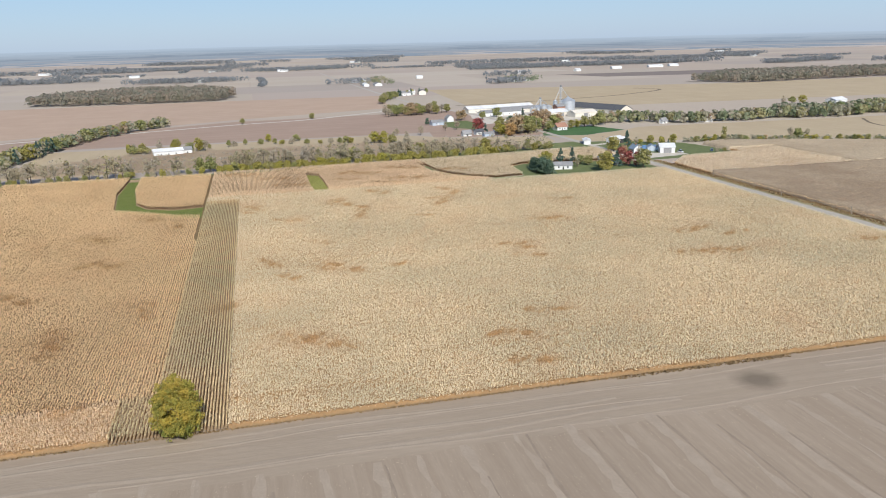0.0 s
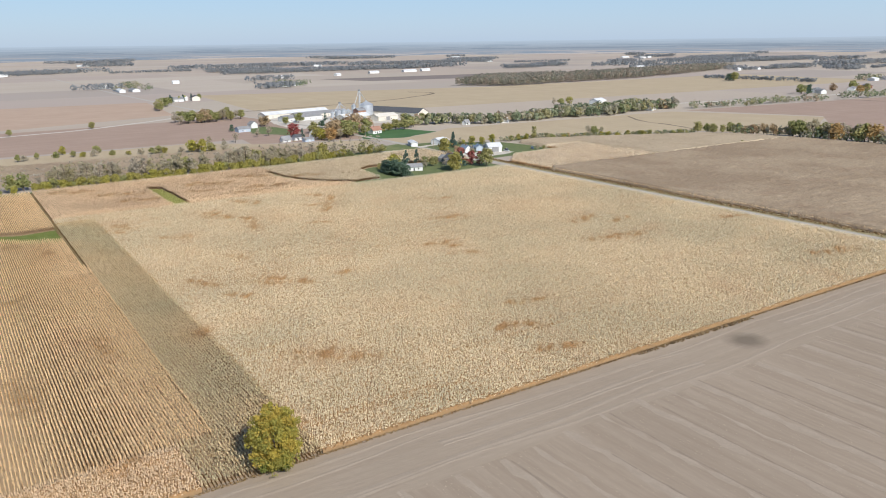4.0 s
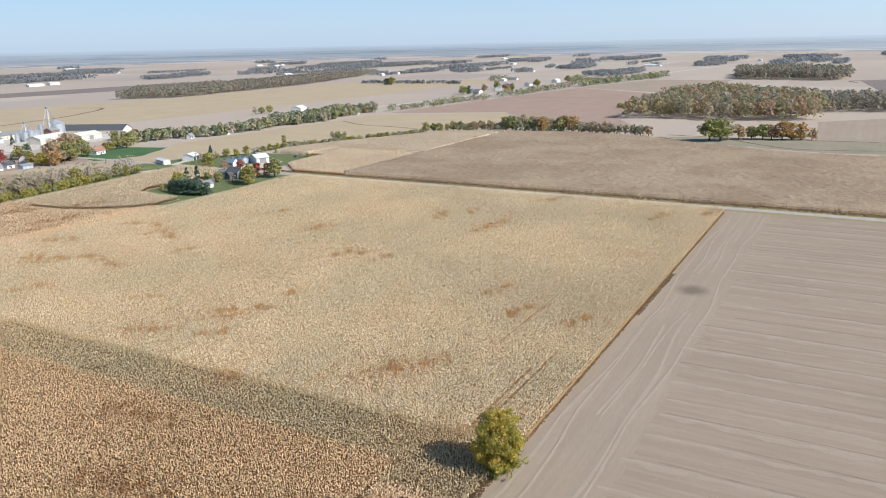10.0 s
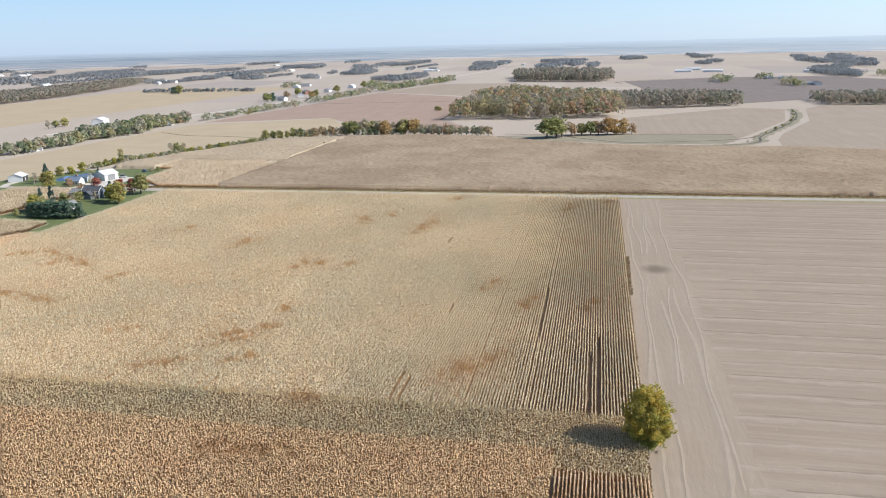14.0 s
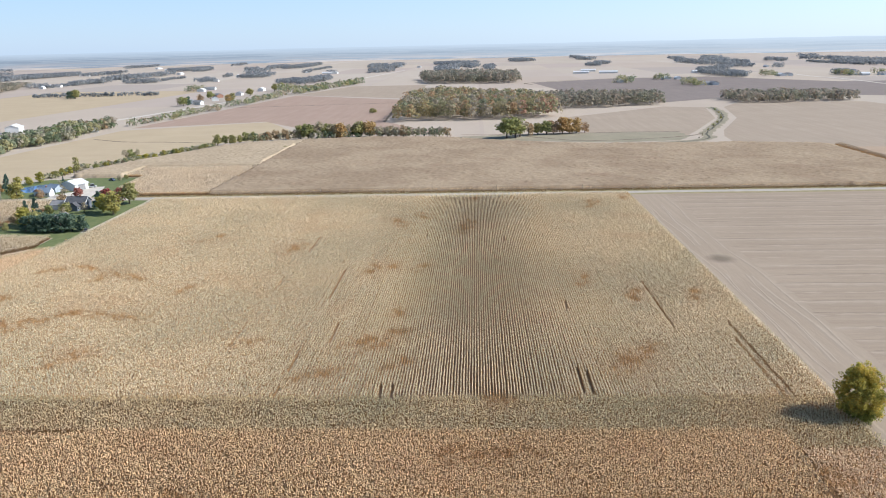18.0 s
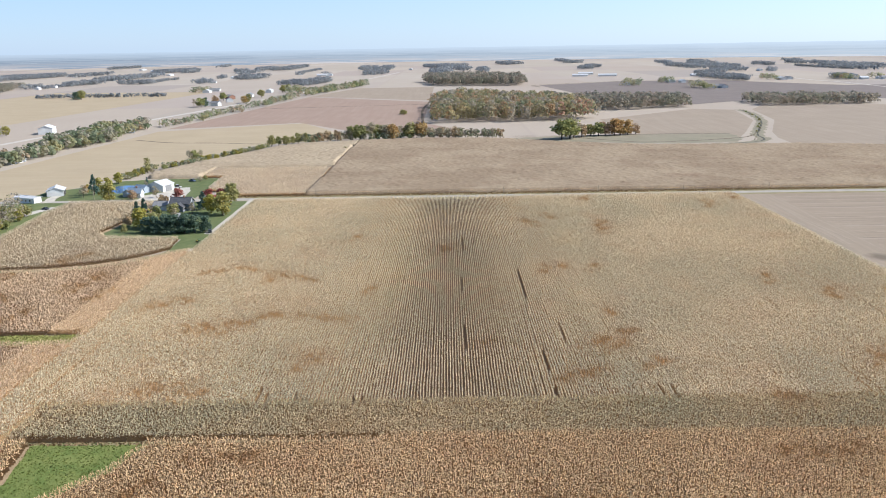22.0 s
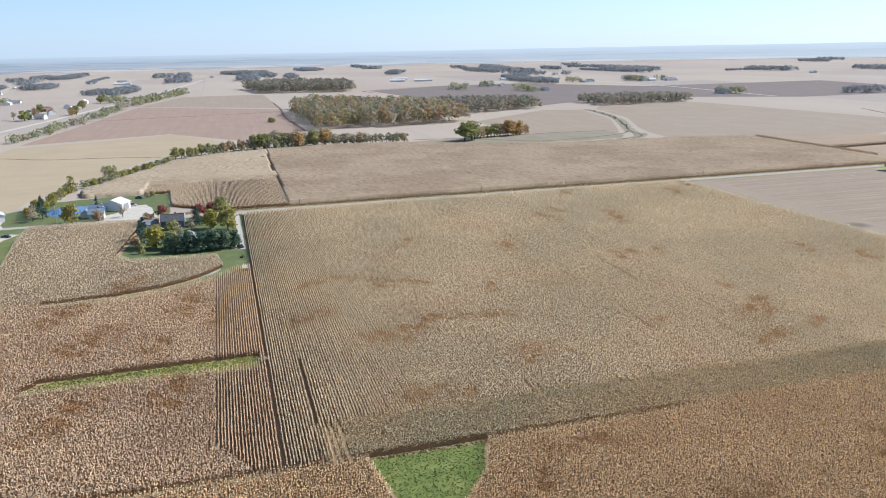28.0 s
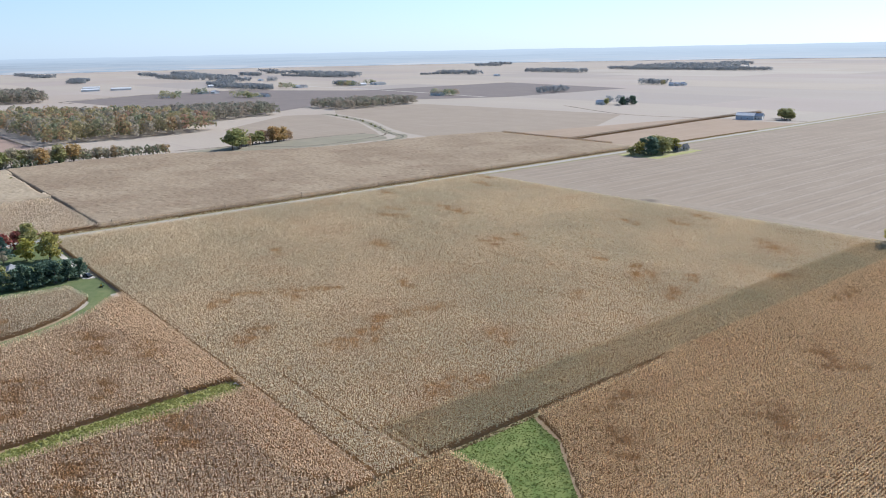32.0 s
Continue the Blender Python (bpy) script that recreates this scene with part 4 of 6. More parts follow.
def lobes(rng, n, width, low, high, shape, fat):
    """Centres and radii of a crown's lobes; shape gives the crown's relative width at a relative height."""
    h = rng.uniform(0, 1, n)
    a = rng.uniform(0, 2 * math.pi, n)
    reach = np.array([shape(q) for q in h]) * width
    r = reach * np.sqrt(rng.uniform(0.15, 1, n))
    c = np.stack([r * np.cos(a), r * np.sin(a), low + (high - low) * h], 1)
    return c, (fat * rng.uniform(0.7, 1.25, n))[:, None] * np.ones((1, 3)) * np.array([1, 1, 0.8])


def trunk_mesh(rng, bm, height, low, r, limbs, reach):
    tube(bm, (0, 0, -0.1), (0.1 * r, 0, low), r * 1.25, r * 0.9, 7)
    tube(bm, (0.1 * r, 0, low), (rng.normal(0, 0.2), rng.normal(0, 0.2), height * 0.86), r * 0.9, r * 0.2, 6)
    for k in range(limbs):
        a, z = 2 * math.pi * (k + rng.uniform(-0.3, 0.3)) / limbs, low + (height * 0.72 - low) * rng.uniform(0.05, 0.9)
        e = reach * rng.uniform(0.55, 0.95)
        mid = Vector((0.5 * e * math.cos(a), 0.5 * e * math.sin(a), z + 0.35 * e))
        tube(bm, (0, 0, z), mid, r * 0.4, r * 0.22, 5)
        tube(bm, mid, (e * math.cos(a + 0.15), e * math.sin(a + 0.15), z + 0.9 * e), r * 0.22, r * 0.06, 4)


ROUND = lambda q: math.sqrt(max(0.05, 1 - (2 * q - 0.9) ** 2 * 0.8))
TALL = lambda q: 0.45 + 0.55 * math.sin(math.pi * min(1, q * 0.9 + 0.1))
CONE = lambda q: 1.05 - q
BROAD = lambda q: math.sqrt(max(0.08, 1 - (1.25 * q - 0.35) ** 2))
KINDS = {
    # kind: leaf, width, low, shape, lobes, fatness, clumps, size, trunk radius, limbs, label, name
    "green": (L_GREEN, 3.6, 1.1, ROUND, 30, 1.6, 760, 0.42, 0.3, 6, "round green shade tree with thinning autumn leaves", "tree"),
    "yellow": (L_YELLOW, 3.6, 0.8, ROUND, 28, 1.6, 700, 0.42, 0.26, 6, "yellow-green autumn tree with loose crown", "tree"),
    "orange": (L_ORANGE, 3.7, 0.9, ROUND, 30, 1.6, 740, 0.42, 0.28, 6, "orange autumn tree with full round crown", "tree"),
    "red": (L_RED, 3.7, 0.8, ROUND, 26, 1.45, 620, 0.4, 0.26, 6, "deep red maple with dense round crown", "tree"),
    "rust": (L_RUST, 4.0, 0.9, BROAD, 26, 1.6, 600, 0.45, 0.3, 7, "rusty brown broad autumn tree", "tree"),
    "bare": (L_BARE, 2.6, 2.2, TALL, 24, 1.1, 440, 0.25, 0.2, 11, "nearly bare grey tree with thin twigs", "tree"),
    "tall": (L_SPARSE, 2.0, 1.6, TALL, 18, 0.95, 230, 0.3, 0.17, 9, "tall thin tree with sparse yellowing leaves", "tree"),
    "poplar": (L_GREEN, 2.1, 0.8, TALL, 24, 1.05, 520, 0.36, 0.22, 5, "slender upright dark green tree", "tree"),
    "spruce": (L_SPRUCE, 3.0, 0.5, CONE, 46, 0.85, 900, 0.3, 0.2, 0, "dark blue-green spruce with drooping branches", "conifer"),
    "pine": (L_PINE, 3.6, 0.4, lambda q: 1.08 - 0.75 * q, 40, 1.2, 950, 0.36, 0.24, 4, "dark broad evergreen with dense branches to the ground", "conifer"),
    "shrub": (L_YELLOW, 6.0, 0.6, BROAD, 22, 2.6, 420, 0.75, 0.22, 7, "low yellow-green shrub at the field edge", "shrub"),
    "gshrub": (L_GREEN, 6.2, 0.6, BROAD, 22, 2.6, 420, 0.75, 0.22, 7, "low dull green shrub at the field edge", "shrub"),
    "bshrub": (L_BARE, 5.6, 0.6, BROAD, 22, 2.2, 380, 0.5, 0.2, 10, "low leafless greyish brush", "shrub"),
}
PROTOS = {}


def make_tree(kind, variant):
    leaf, width, low, shape, n, fat, count, size, r, limbs, label, name = KINDS[kind]
    rng = np.random.default_rng(100 * variant + sum(map(ord, kind)))
    ob = thing(name, 0, -3000 - 40 * len(PROTOS), 0, 0, label, name)
    bm = bmesh.new()
    trunk_mesh(rng, bm, 10, max(low, 1.0), r, limbs, width * 0.85)
    part("trunk", bm, BARK, ob)
    c, rad = lobes(rng, n, max(width - fat * 0.55, 0.3), low + fat * 0.6, 10 - fat * 0.75, shape, fat)
    if kind in ("spruce",):
        rad = rad * (0.35 + 0.9 * (1 - (c[:, 2:] - low) / (10 - low)))
        c = np.concatenate([c, [[0, 0, 9.3], [0, 0, 8.3]]])
        rad = np.concatenate([rad, [[0.3, 0.3, 0.6], [0.55, 0.55, 0.6]]])
    v, q = leaf_quads(rng, c, rad, count, size, -0.4 if kind == "spruce" else 0.2)
    v[:, 2] = np.maximum(v[:, 2], 0.05)
    crown = big_mesh("crown", v, q, leaf)
    crown.parent = ob
    return ob




def plant(kind, x, y, h, wide=1.0, group=""):
    """A tree of the kind, h metres high, at x, y."""
    variant = random.randrange(3)
    key = (kind, variant)
    m = pose(x, y, 0, 0, 0, random.uniform(0, 360)) @ Matrix.Diagonal((h / 10 * wide, h / 10 * wide * random.uniform(0.9, 1.1), h / 10, 1))
    if key not in PROTOS:
        PROTOS[key] = make_tree(kind, variant)
        PROTOS[key].matrix_basis = m
        ob = PROTOS[key]
    else:
        src = PROTOS[key]
        was = src.matrix_basis.copy()
        src.matrix_basis = Matrix.Identity(4)
        ob = copy_thing(src, m)
        src.matrix_basis = was
    if group:
        ob["group"] = group
    return ob


def hedge(points, spacing, kinds, low, high, scatter=1.5, group="", wide=1.0):
    """Trees or shrubs along a line; kinds is a string of names, repeated for more of one."""
    names = kinds.split()
    for (xa, ya), (xb, yb) in zip(points, points[1:]):
        n = max(1, int(math.hypot(xb - xa, yb - ya) / spacing))
        for k in range(n):
            s = (k + random.uniform(0.1, 0.9)) / n
            plant(random.choice(names), xa + (xb - xa) * s + random.gauss(0, scatter * 0.6), ya + (yb - ya) * s + random.gauss(0, scatter * 0.6), random.uniform(low, high), wide * random.uniform(0.85, 1.15), group)


# the lone tree at the corner of the corn
def lone_tree():
    rng = np.random.default_rng(7)
    ob = thing("tree", -18.4, 136.9, 0, 0, "lone golden-green maple at the edge of the corn", "tree")
    bm = bmesh.new()
    trunk_mesh(rng, bm, 11.0, 1.4, 0.36, 10, 3.6)
    part("trunk", bm, BARK, ob)
    # boughs over a broad egg, each of them a cluster of smaller tufts
    n = 64
    up = np.linspace(-0.96, 0.98, n)
    turn = np.arange(n) * 2.39996 + rng.normal(0, 0.25, n)
    ring = np.sqrt(1 - up**2)
    bough = np.stack([3.25 * ring * np.cos(turn), 3.25 * ring * np.sin(turn), 5.9 + 5.05 * up], 1) + rng.normal(0, 0.3, (n, 3))
    bough[:, :2] *= np.where(bough[:, 2:] < 3, 0.82, 1.0)
    tuft = bough[:, None, :] + rng.normal(0, 0.62, (n, 7, 3))
    core = np.stack([rng.normal(0, 1.5, 40), rng.normal(0, 1.5, 40), rng.uniform(1.5, 9.0, 40)], 1)
    for name, pick, tones, note in (("crown", bough[:, 2] > 3.6, GOLDEN, ""), ("lower_foliage", bough[:, 2] <= 3.6, GOLD_LOW, "greener leaves low on the crown")):
        c = np.concatenate([tuft[pick].reshape(-1, 3), core[core[:, 2] > 3.6] if name == "crown" else core[core[:, 2] <= 3.6]])
        rad = np.concatenate([rng.uniform(0.45, 0.85, pick.sum() * 7), np.full(len(c) - pick.sum() * 7, 1.0)])[:, None] * np.ones((1, 3))
        tone = np.clip(np.concatenate([np.repeat(rng.uniform(0, 1, pick.sum()), 7) + rng.normal(0, 0.12, pick.sum() * 7), rng.uniform(0, 1, len(c) - pick.sum() * 7)]), 0, 0.999)
        v, q, lobe = leaf_quads(rng, c, rad, 52 * len(c), 0.13, 0.35, True)
        v[:, 2] = np.maximum(v[:, 2], 0.15)
        crown = big_mesh(name, v, q, tones, "tone", np.repeat(tone[lobe], 4))
        crown.parent = ob
        if note:
            tagged(crown, note)


lone_tree()

# creek belt north of the corn
hedge([(-140, 456), (-60, 458)], 4.2, "bare bare bare tall", 9, 15, 2.0, "creek trees")
hedge([(-60, 458), (-25, 459)], 6.0, "green bare tall", 9, 13, 1.5, "creek trees")
hedge([(-15, 460), (40, 461), (105, 464), (128, 466)], 3.0, "bare bare bare bare tall", 8.5, 14.5, 2.4, "creek trees")
hedge([(-25, 456), (40, 457), (110, 461), (160, 466)], 2.8, "shrub shrub shrub shrub gshrub", 3.4, 6.2, 1.0, "creek shrubs", 0.85)
hedge([(-140, 453.5), (-30, 455)], 5.0, "shrub gshrub gshrub bshrub", 2.5, 4.5, 1.0, "creek shrubs", 0.8)
hedge([(-20, 466), (120, 471)], 5.5, "bare tall gshrub", 6, 10, 2.0, "creek trees")
for x, y, h, kind in [(150, 466, 11, "bare"), (158, 470, 12, "tall"), (163, 466, 8, "bare"), (172, 471, 8, "green"), (176, 467, 6, "yellow"), (186, 470, 5.6, "gshrub"), (180, 472, 6.5, "green"), (142, 466, 10.5, "yellow"), (136, 469, 11, "bare")]:
    plant(kind, x, y, h, 1.1, "creek trees")

# hedges farther north
hedge([(-90, 570), (-50, 572)], 6.5, "green yellow bare green", 6, 10, 2.0, "north hedge")
hedge([(-50, 566), (0, 582), (50, 566), (100, 550), (110, 552)], 8.0, "gshrub shrub bshrub green", 3, 5.5, 2.0, "north hedge")
for x, y, h, kind in [(60, 560, 5, "green"), (68, 558, 5, "yellow"), (84, 550, 9, "yellow"), (90, 547, 9.5, "yellow"), (96, 546, 7, "green"), (104, 580, 6, "bare"), (30, 590, 5, "gshrub"), (10, 596, 6, "yellow"), (110, 562, 7, "bare"), (-44, 556, 8, "green"), (-38, 562, 10, "yellow"), (-34, 556, 9, "bare"), (-75, 562, 6, "gshrub"), (-82, 563, 6, "gshrub"), (-10, 744, 6.0, "green"), (56, 762, 6.5, "green")]:
    plant(kind, x, y, h, 1.15, "north hedge")
hedge([(-165, 500), (-152, 560), (-146, 610), (-130, 670), (-104, 720), (-78, 762)], 11, "green green yellow gshrub orange", 7, 11, 4.0, "ditch trees", 1.15)
hedge([(-150, 540), (-140, 610)], 8, "spruce yellow green", 9, 12, 2.0, "ditch trees")
hedge([(-180, 480), (-150, 470), (-140, 462)], 5.0, "yellow gshrub bshrub bare", 4, 7, 2.0, "ditch trees")

# fence line and ridge trees east of the road
hedge([(285, 466), (320, 457), (351, 446), (393, 425), (428, 412)], 6.5, "gshrub shrub bshrub", 2.2, 4.2, 1.2, "fence line shrubs")
for x, y, h, kind in [(309, 460, 10, "poplar"), (303, 461, 5, "yellow"), (297, 463, 5, "yellow"), (290, 463, 4.5, "green"), (352, 448, 9, "bare"), (357, 446, 8.5, "green"), (362, 444, 8, "bare"), (336, 452, 4, "orange"), (378, 432, 4.5, "yellow"), (386, 428, 4.5, "green"), (394, 425, 4.5, "green"), (404, 351, 3.0, "gshrub"), (432, 411, 10, "green"), (438, 407, 8, "green")]:
    plant(kind, x, y, h, 1.0, "fence line trees")
hedge([(436, 404), (452, 388), (463, 355)], 4.6, "rust green bshrub bare", 6, 10, 2.0, "ridge trees")
hedge([(463, 355), (468, 325), (472, 295)], 5.5, "rust green orange bare bare rust", 10, 15, 2.4, "ridge trees", 1.2)
hedge([(470, 345), (476, 290)], 7.0, "bare bare green", 10, 14, 2.0, "ridge trees", 1.2)
hedge([(472, 295), (470, 258), (464, 232)], 4.4, "bare bare rust bshrub bshrub", 7, 11.5, 2.0, "ridge trees")
for x, y, h, kind, w in [(450, 186, 17, "green", 1.3), (453, 179, 18, "green", 1.3), (458, 175, 17, "bare", 1.5), (464, 168, 12, "rust", 1.1), (469, 160, 10, "green", 1.4), (471, 153, 12, "green", 1.3), (473, 147, 12, "rust", 1.2), (472, 140, 14, "orange", 1.2), (475, 134, 13, "orange", 1.3), (476, 128, 13, "orange", 1.1), (479, 121, 9, "rust", 1.0)]:
    plant(kind, x, y, h, w, "ditch trees")
hedge([(424, 44), (470, 25)], 12, "bshrub bshrub gshrub", 1.2, 2.0, 1.5, "ditch shrubs")
hedge([(470, 25), (577, -21), (690, -46)], 17, "bshrub gshrub", 1.4, 2.6, 1.5, "ditch shrubs")
plant("gshrub", 705, 325, 6, 1.2)

# far farm trees
for x, y, h, kind in [(544, 679, 9, "yellow"), (534, 682, 8, "green"), (526, 684, 9, "bare"), (588, 566, 12, "bare"), (576, 572, 10, "rust"), (870, 602, 13, "green"), (884, 600, 12, "pine"), (897, 620, 11, "bare"), (930, 560, 11, "orange"), (948, 606, 11, "rust"), (940, 556, 14, "poplar"), (1085, 861, 15, "green"), (1092, 866, 14, "green"), (1078, 866, 13, "pine"), (1004, 610, 13, "green"), (1068, 568, 13, "green"), (1190, 560, 14, "green"), (1237, 560, 13, "green")]:
    plant(kind, x, y, h, 1.35, "far farm trees")

# woods
FOREST = []


def wood(poly, spacing, low, high, material, label, clumps=36, size=1.25, jitter=0.35):
    """A wood: many crowns, each of leaf clumps, uneven in height, and trunks at its rim."""
    xs, ys = [q[0] for q in poly], [q[1] for q in poly]
    rng = np.random.default_rng(int(abs(xs[0] * 7 + ys[0])) + len(FOREST))
    X, Y = np.meshgrid(np.arange(min(xs), max(xs), spacing), np.arange(min(ys), max(ys), spacing), indexing="ij")
    X, Y = X + rng.uniform(-0.45, 0.45, X.shape) * spacing, Y + rng.uniform(-0.45, 0.45, X.shape) * spacing
    ok = inside(poly, X + 5 * wobble(X, Y, 0.09), Y + 5 * wobble(Y, X, 0.1, 1.0))
    X, Y = X[ok], Y[ok]
    n = len(X)
    if not n:
        return None
    h = rng.uniform(low, high, n)
    r = spacing * rng.uniform(0.5, 0.75, n)
    parts_n = 3
    cx = np.repeat(X, parts_n) + rng.normal(0, 0.3, n * parts_n) * np.repeat(r, parts_n)
    cy = np.repeat(Y, parts_n) + rng.normal(0, 0.3, n * parts_n) * np.repeat(r, parts_n)
    frac = np.tile([0.85, 0.6, 0.32], n)
    cz = np.repeat(h, parts_n) * frac
    rad = np.repeat(r, parts_n) * np.tile([0.72, 0.95, 0.8], n)
    centres, radii = np.stack([cx, cy, cz], 1), rad[:, None] * np.array([[1, 1, 0.85]])
    count = n * clumps
    lobe = np.tile(np.arange(n * parts_n), clumps // parts_n)
    d = rng.normal(0, 1, (len(lobe), 3))
    d[:, 2] = np.abs(d[:, 2]) * 0.9 - 0.25
    d /= np.linalg.norm(d, axis=1)[:, None]
    c = centres[lobe] + d * radii[lobe] * rng.uniform(0.75, 1.05, (len(lobe), 1))
    nrm = d + rng.normal(0, jitter, d.shape)
    nrm /= np.linalg.norm(nrm, axis=1)[:, None]
    u = np.cross(nrm, rng.normal(0, 1, d.shape))
    u /= np.linalg.norm(u, axis=1)[:, None] + 1e-6
    w = np.cross(nrm, u)
    s = size * rng.uniform(0.6, 1.3, (len(lobe), 1))
    v = np.stack([c - u * s - w * s * 0.6, c + u * s * 0.8 - w * s * 0.7, c + u * s + w * s * 0.7, c - u * s * 0.7 + w * s * 0.8], 1).reshape(-1, 3)
    v[:, 2] = np.maximum(v[:, 2], 0.05)
    tone = np.clip(rng.uniform(0, 1, n) * 0.75 + 0.2 * wobble(X, Y, 0.05, 2.0) + 0.12, 0, 0.999)
    values = np.repeat(np.repeat(tone, parts_n)[lobe], 4)
    ob = big_mesh("wood", v, np.arange(len(v)).reshape(-1, 4), material, "tone", values)
    FOREST.append(ob)
    return tagged(ob, label, "wood", kind="stuff")


def belt(points, width, spacing, low, high, material, label, clumps=54, size=0.95):
    """A belt of trees along a line."""
    c = np.array(points, float)
    d = np.gradient(c, axis=0)
    d /= np.linalg.norm(d, axis=1)[:, None]
    side = np.stack([d[:, 1], -d[:, 0]], 1) * width / 2
    return wood([tuple(q) for q in c - side] + [tuple(q) for q in (c + side)[::-1]], spacing, low, high, material, label, clumps, size)


THICKET = "dense belt of mixed autumn trees along a creek"
belt([(290, 612), (320, 592), (353, 575), (432, 576), (485, 563), (540, 576), (590, 572)], 17, 5.0, 5, 10, WOOD_BELT, THICKET)
belt([(440, 584), (560, 590), (600, 578)], 14, 5.0, 6, 11, WOOD_BELT, THICKET)
belt([(600, 560), (640, 546), (720, 540), (800, 530)], 9, 6.0, 4, 8, WOOD_BELT, THICKET, 24, 0.9)
belt([(830, 525), (900, 516), (980, 512), (1060, 508)], 10, 6.5, 5, 9, WOOD_BELT, THICKET, 24, 1.0)
belt([(1080, 500), (1200, 480), (1320, 458), (1420, 440)], 18, 7.5, 7, 12, WOOD_BELT, THICKET, 24, 1.3)
belt([(446, 392), (462, 358), (468, 330), (473, 295), (468, 262), (463, 232)], 7, 3.6, 4.5, 8, WOOD_BELT, THICKET, 30, 0.65)
belt([(284, 467), (320, 458), (351, 447), (393, 426), (430, 412)], 4, 2.4, 1.8, 3.6, WOOD_BELT, THICKET, 24, 0.5)
belt([(-165, 500), (-152, 560), (-146, 610), (-130, 670), (-104, 720), (-78, 762)], 15, 4.6, 5, 9, WOOD_BELT, THICKET, 30, 0.8)
belt([(-60, 459), (-20, 461), (40, 463), (128, 468), (188, 471)], 7, 3.0, 7, 14, WOOD_BARE, "bare grey twigs of a windbreak along the creek", 24, 0.36)
belt([(-140, 457), (-60, 459)], 7, 4.0, 7, 15, WOOD_BARE, "bare grey twigs of a windbreak along the creek", 24, 0.36)
DUSK = "grey-brown to haze-tinted bare wood far across the fields"
AUTUMN = "autumn wood in green, yellow and rusty crowns"
wood([(596, 286), (600, 200), (606, 130), (690, 128), (800, 150), (900, 240), (905, 282), (760, 292)], 8.5, 12.5, 20, WOOD_NEAR, AUTUMN, 75, 0.95, 0.3)
wood([(700, 132), (722, 70), (738, -6), (800, -10), (830, 80), (820, 150)], 7.5, 10.5, 16.5, WOOD_BROWN, DUSK, 48, 1.0, 0.3)
wood([(1290, 130), (1330, 300), (1540, 330), (1600, 200), (1480, 120)], 9.0, 13, 21, WOOD_BROWN, DUSK, 42, 1.3, 0.3)
rng_far = random.Random(11)


def blob(x, y, a, b):
    """An uneven outline about x, y with half sizes a, b."""
    return [(x + a * rng_far.uniform(0.7, 1.1) * math.cos(k * math.pi / 7), y + b * rng_far.uniform(0.55, 1.15) * math.sin(k * math.pi / 7)) for k in range(14)]


wood([(745, -95), (752, -232), (810, -230), (830, -90)], 7.5, 9, 12, WOOD_BROWN, DUSK, 36, 1.1, 0.3)
wood([(-290, 1105), (-160, 1085), (-40, 1080), (-20, 1150), (-60, 1290), (-180, 1310), (-280, 1200)], 7.5, 10, 14.5, WOOD_BROWN, DUSK, 54, 0.95, 0.25)
wood([(660, 1080), (720, 1010), (1040, 1040), (1280, 1110), (1540, 1200), (1500, 1270), (1100, 1180), (800, 1200)], 7.5, 9.5, 13.5, WOOD_BROWN, DUSK, 45, 1.0, 0.25)
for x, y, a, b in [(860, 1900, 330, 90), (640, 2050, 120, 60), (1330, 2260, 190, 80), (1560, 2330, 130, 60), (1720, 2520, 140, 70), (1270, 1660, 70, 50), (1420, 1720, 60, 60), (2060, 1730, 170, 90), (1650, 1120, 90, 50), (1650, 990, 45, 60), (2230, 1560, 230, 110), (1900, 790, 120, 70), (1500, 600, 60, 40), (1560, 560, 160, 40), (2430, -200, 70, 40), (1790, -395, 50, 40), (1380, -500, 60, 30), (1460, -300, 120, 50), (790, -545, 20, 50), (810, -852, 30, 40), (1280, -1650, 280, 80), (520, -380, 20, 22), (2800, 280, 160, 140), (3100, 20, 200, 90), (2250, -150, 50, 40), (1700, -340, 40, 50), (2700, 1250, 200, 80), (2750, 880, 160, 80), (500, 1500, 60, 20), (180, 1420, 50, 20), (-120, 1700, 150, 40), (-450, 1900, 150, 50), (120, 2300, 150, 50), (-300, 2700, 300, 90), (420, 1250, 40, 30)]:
    wood(blob(x, y, a, b * 0.7), 9.5, 7, 10, WOOD_HAZED, DUSK, 36, 1.2, 0.2)
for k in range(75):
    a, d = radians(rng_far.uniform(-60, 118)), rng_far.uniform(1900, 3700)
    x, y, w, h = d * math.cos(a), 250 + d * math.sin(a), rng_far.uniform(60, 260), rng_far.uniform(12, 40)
    wood(blob(x, y, w, h), 13, 7.5, 10.5, WOOD_HAZED, DUSK, 21, 2.0, 0.2)

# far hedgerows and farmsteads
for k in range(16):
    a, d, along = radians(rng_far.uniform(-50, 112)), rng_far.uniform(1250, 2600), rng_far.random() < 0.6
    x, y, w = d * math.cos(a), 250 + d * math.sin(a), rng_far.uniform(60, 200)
    belt([(x - w, y), (x, y + 6), (x + w, y)] if along else [(x, y - w), (x + 5, y), (x, y + w)], 8, 5.0, 4, 7, WOOD_HAZED, "thin hedgerow between far fields", 21, 1.2)


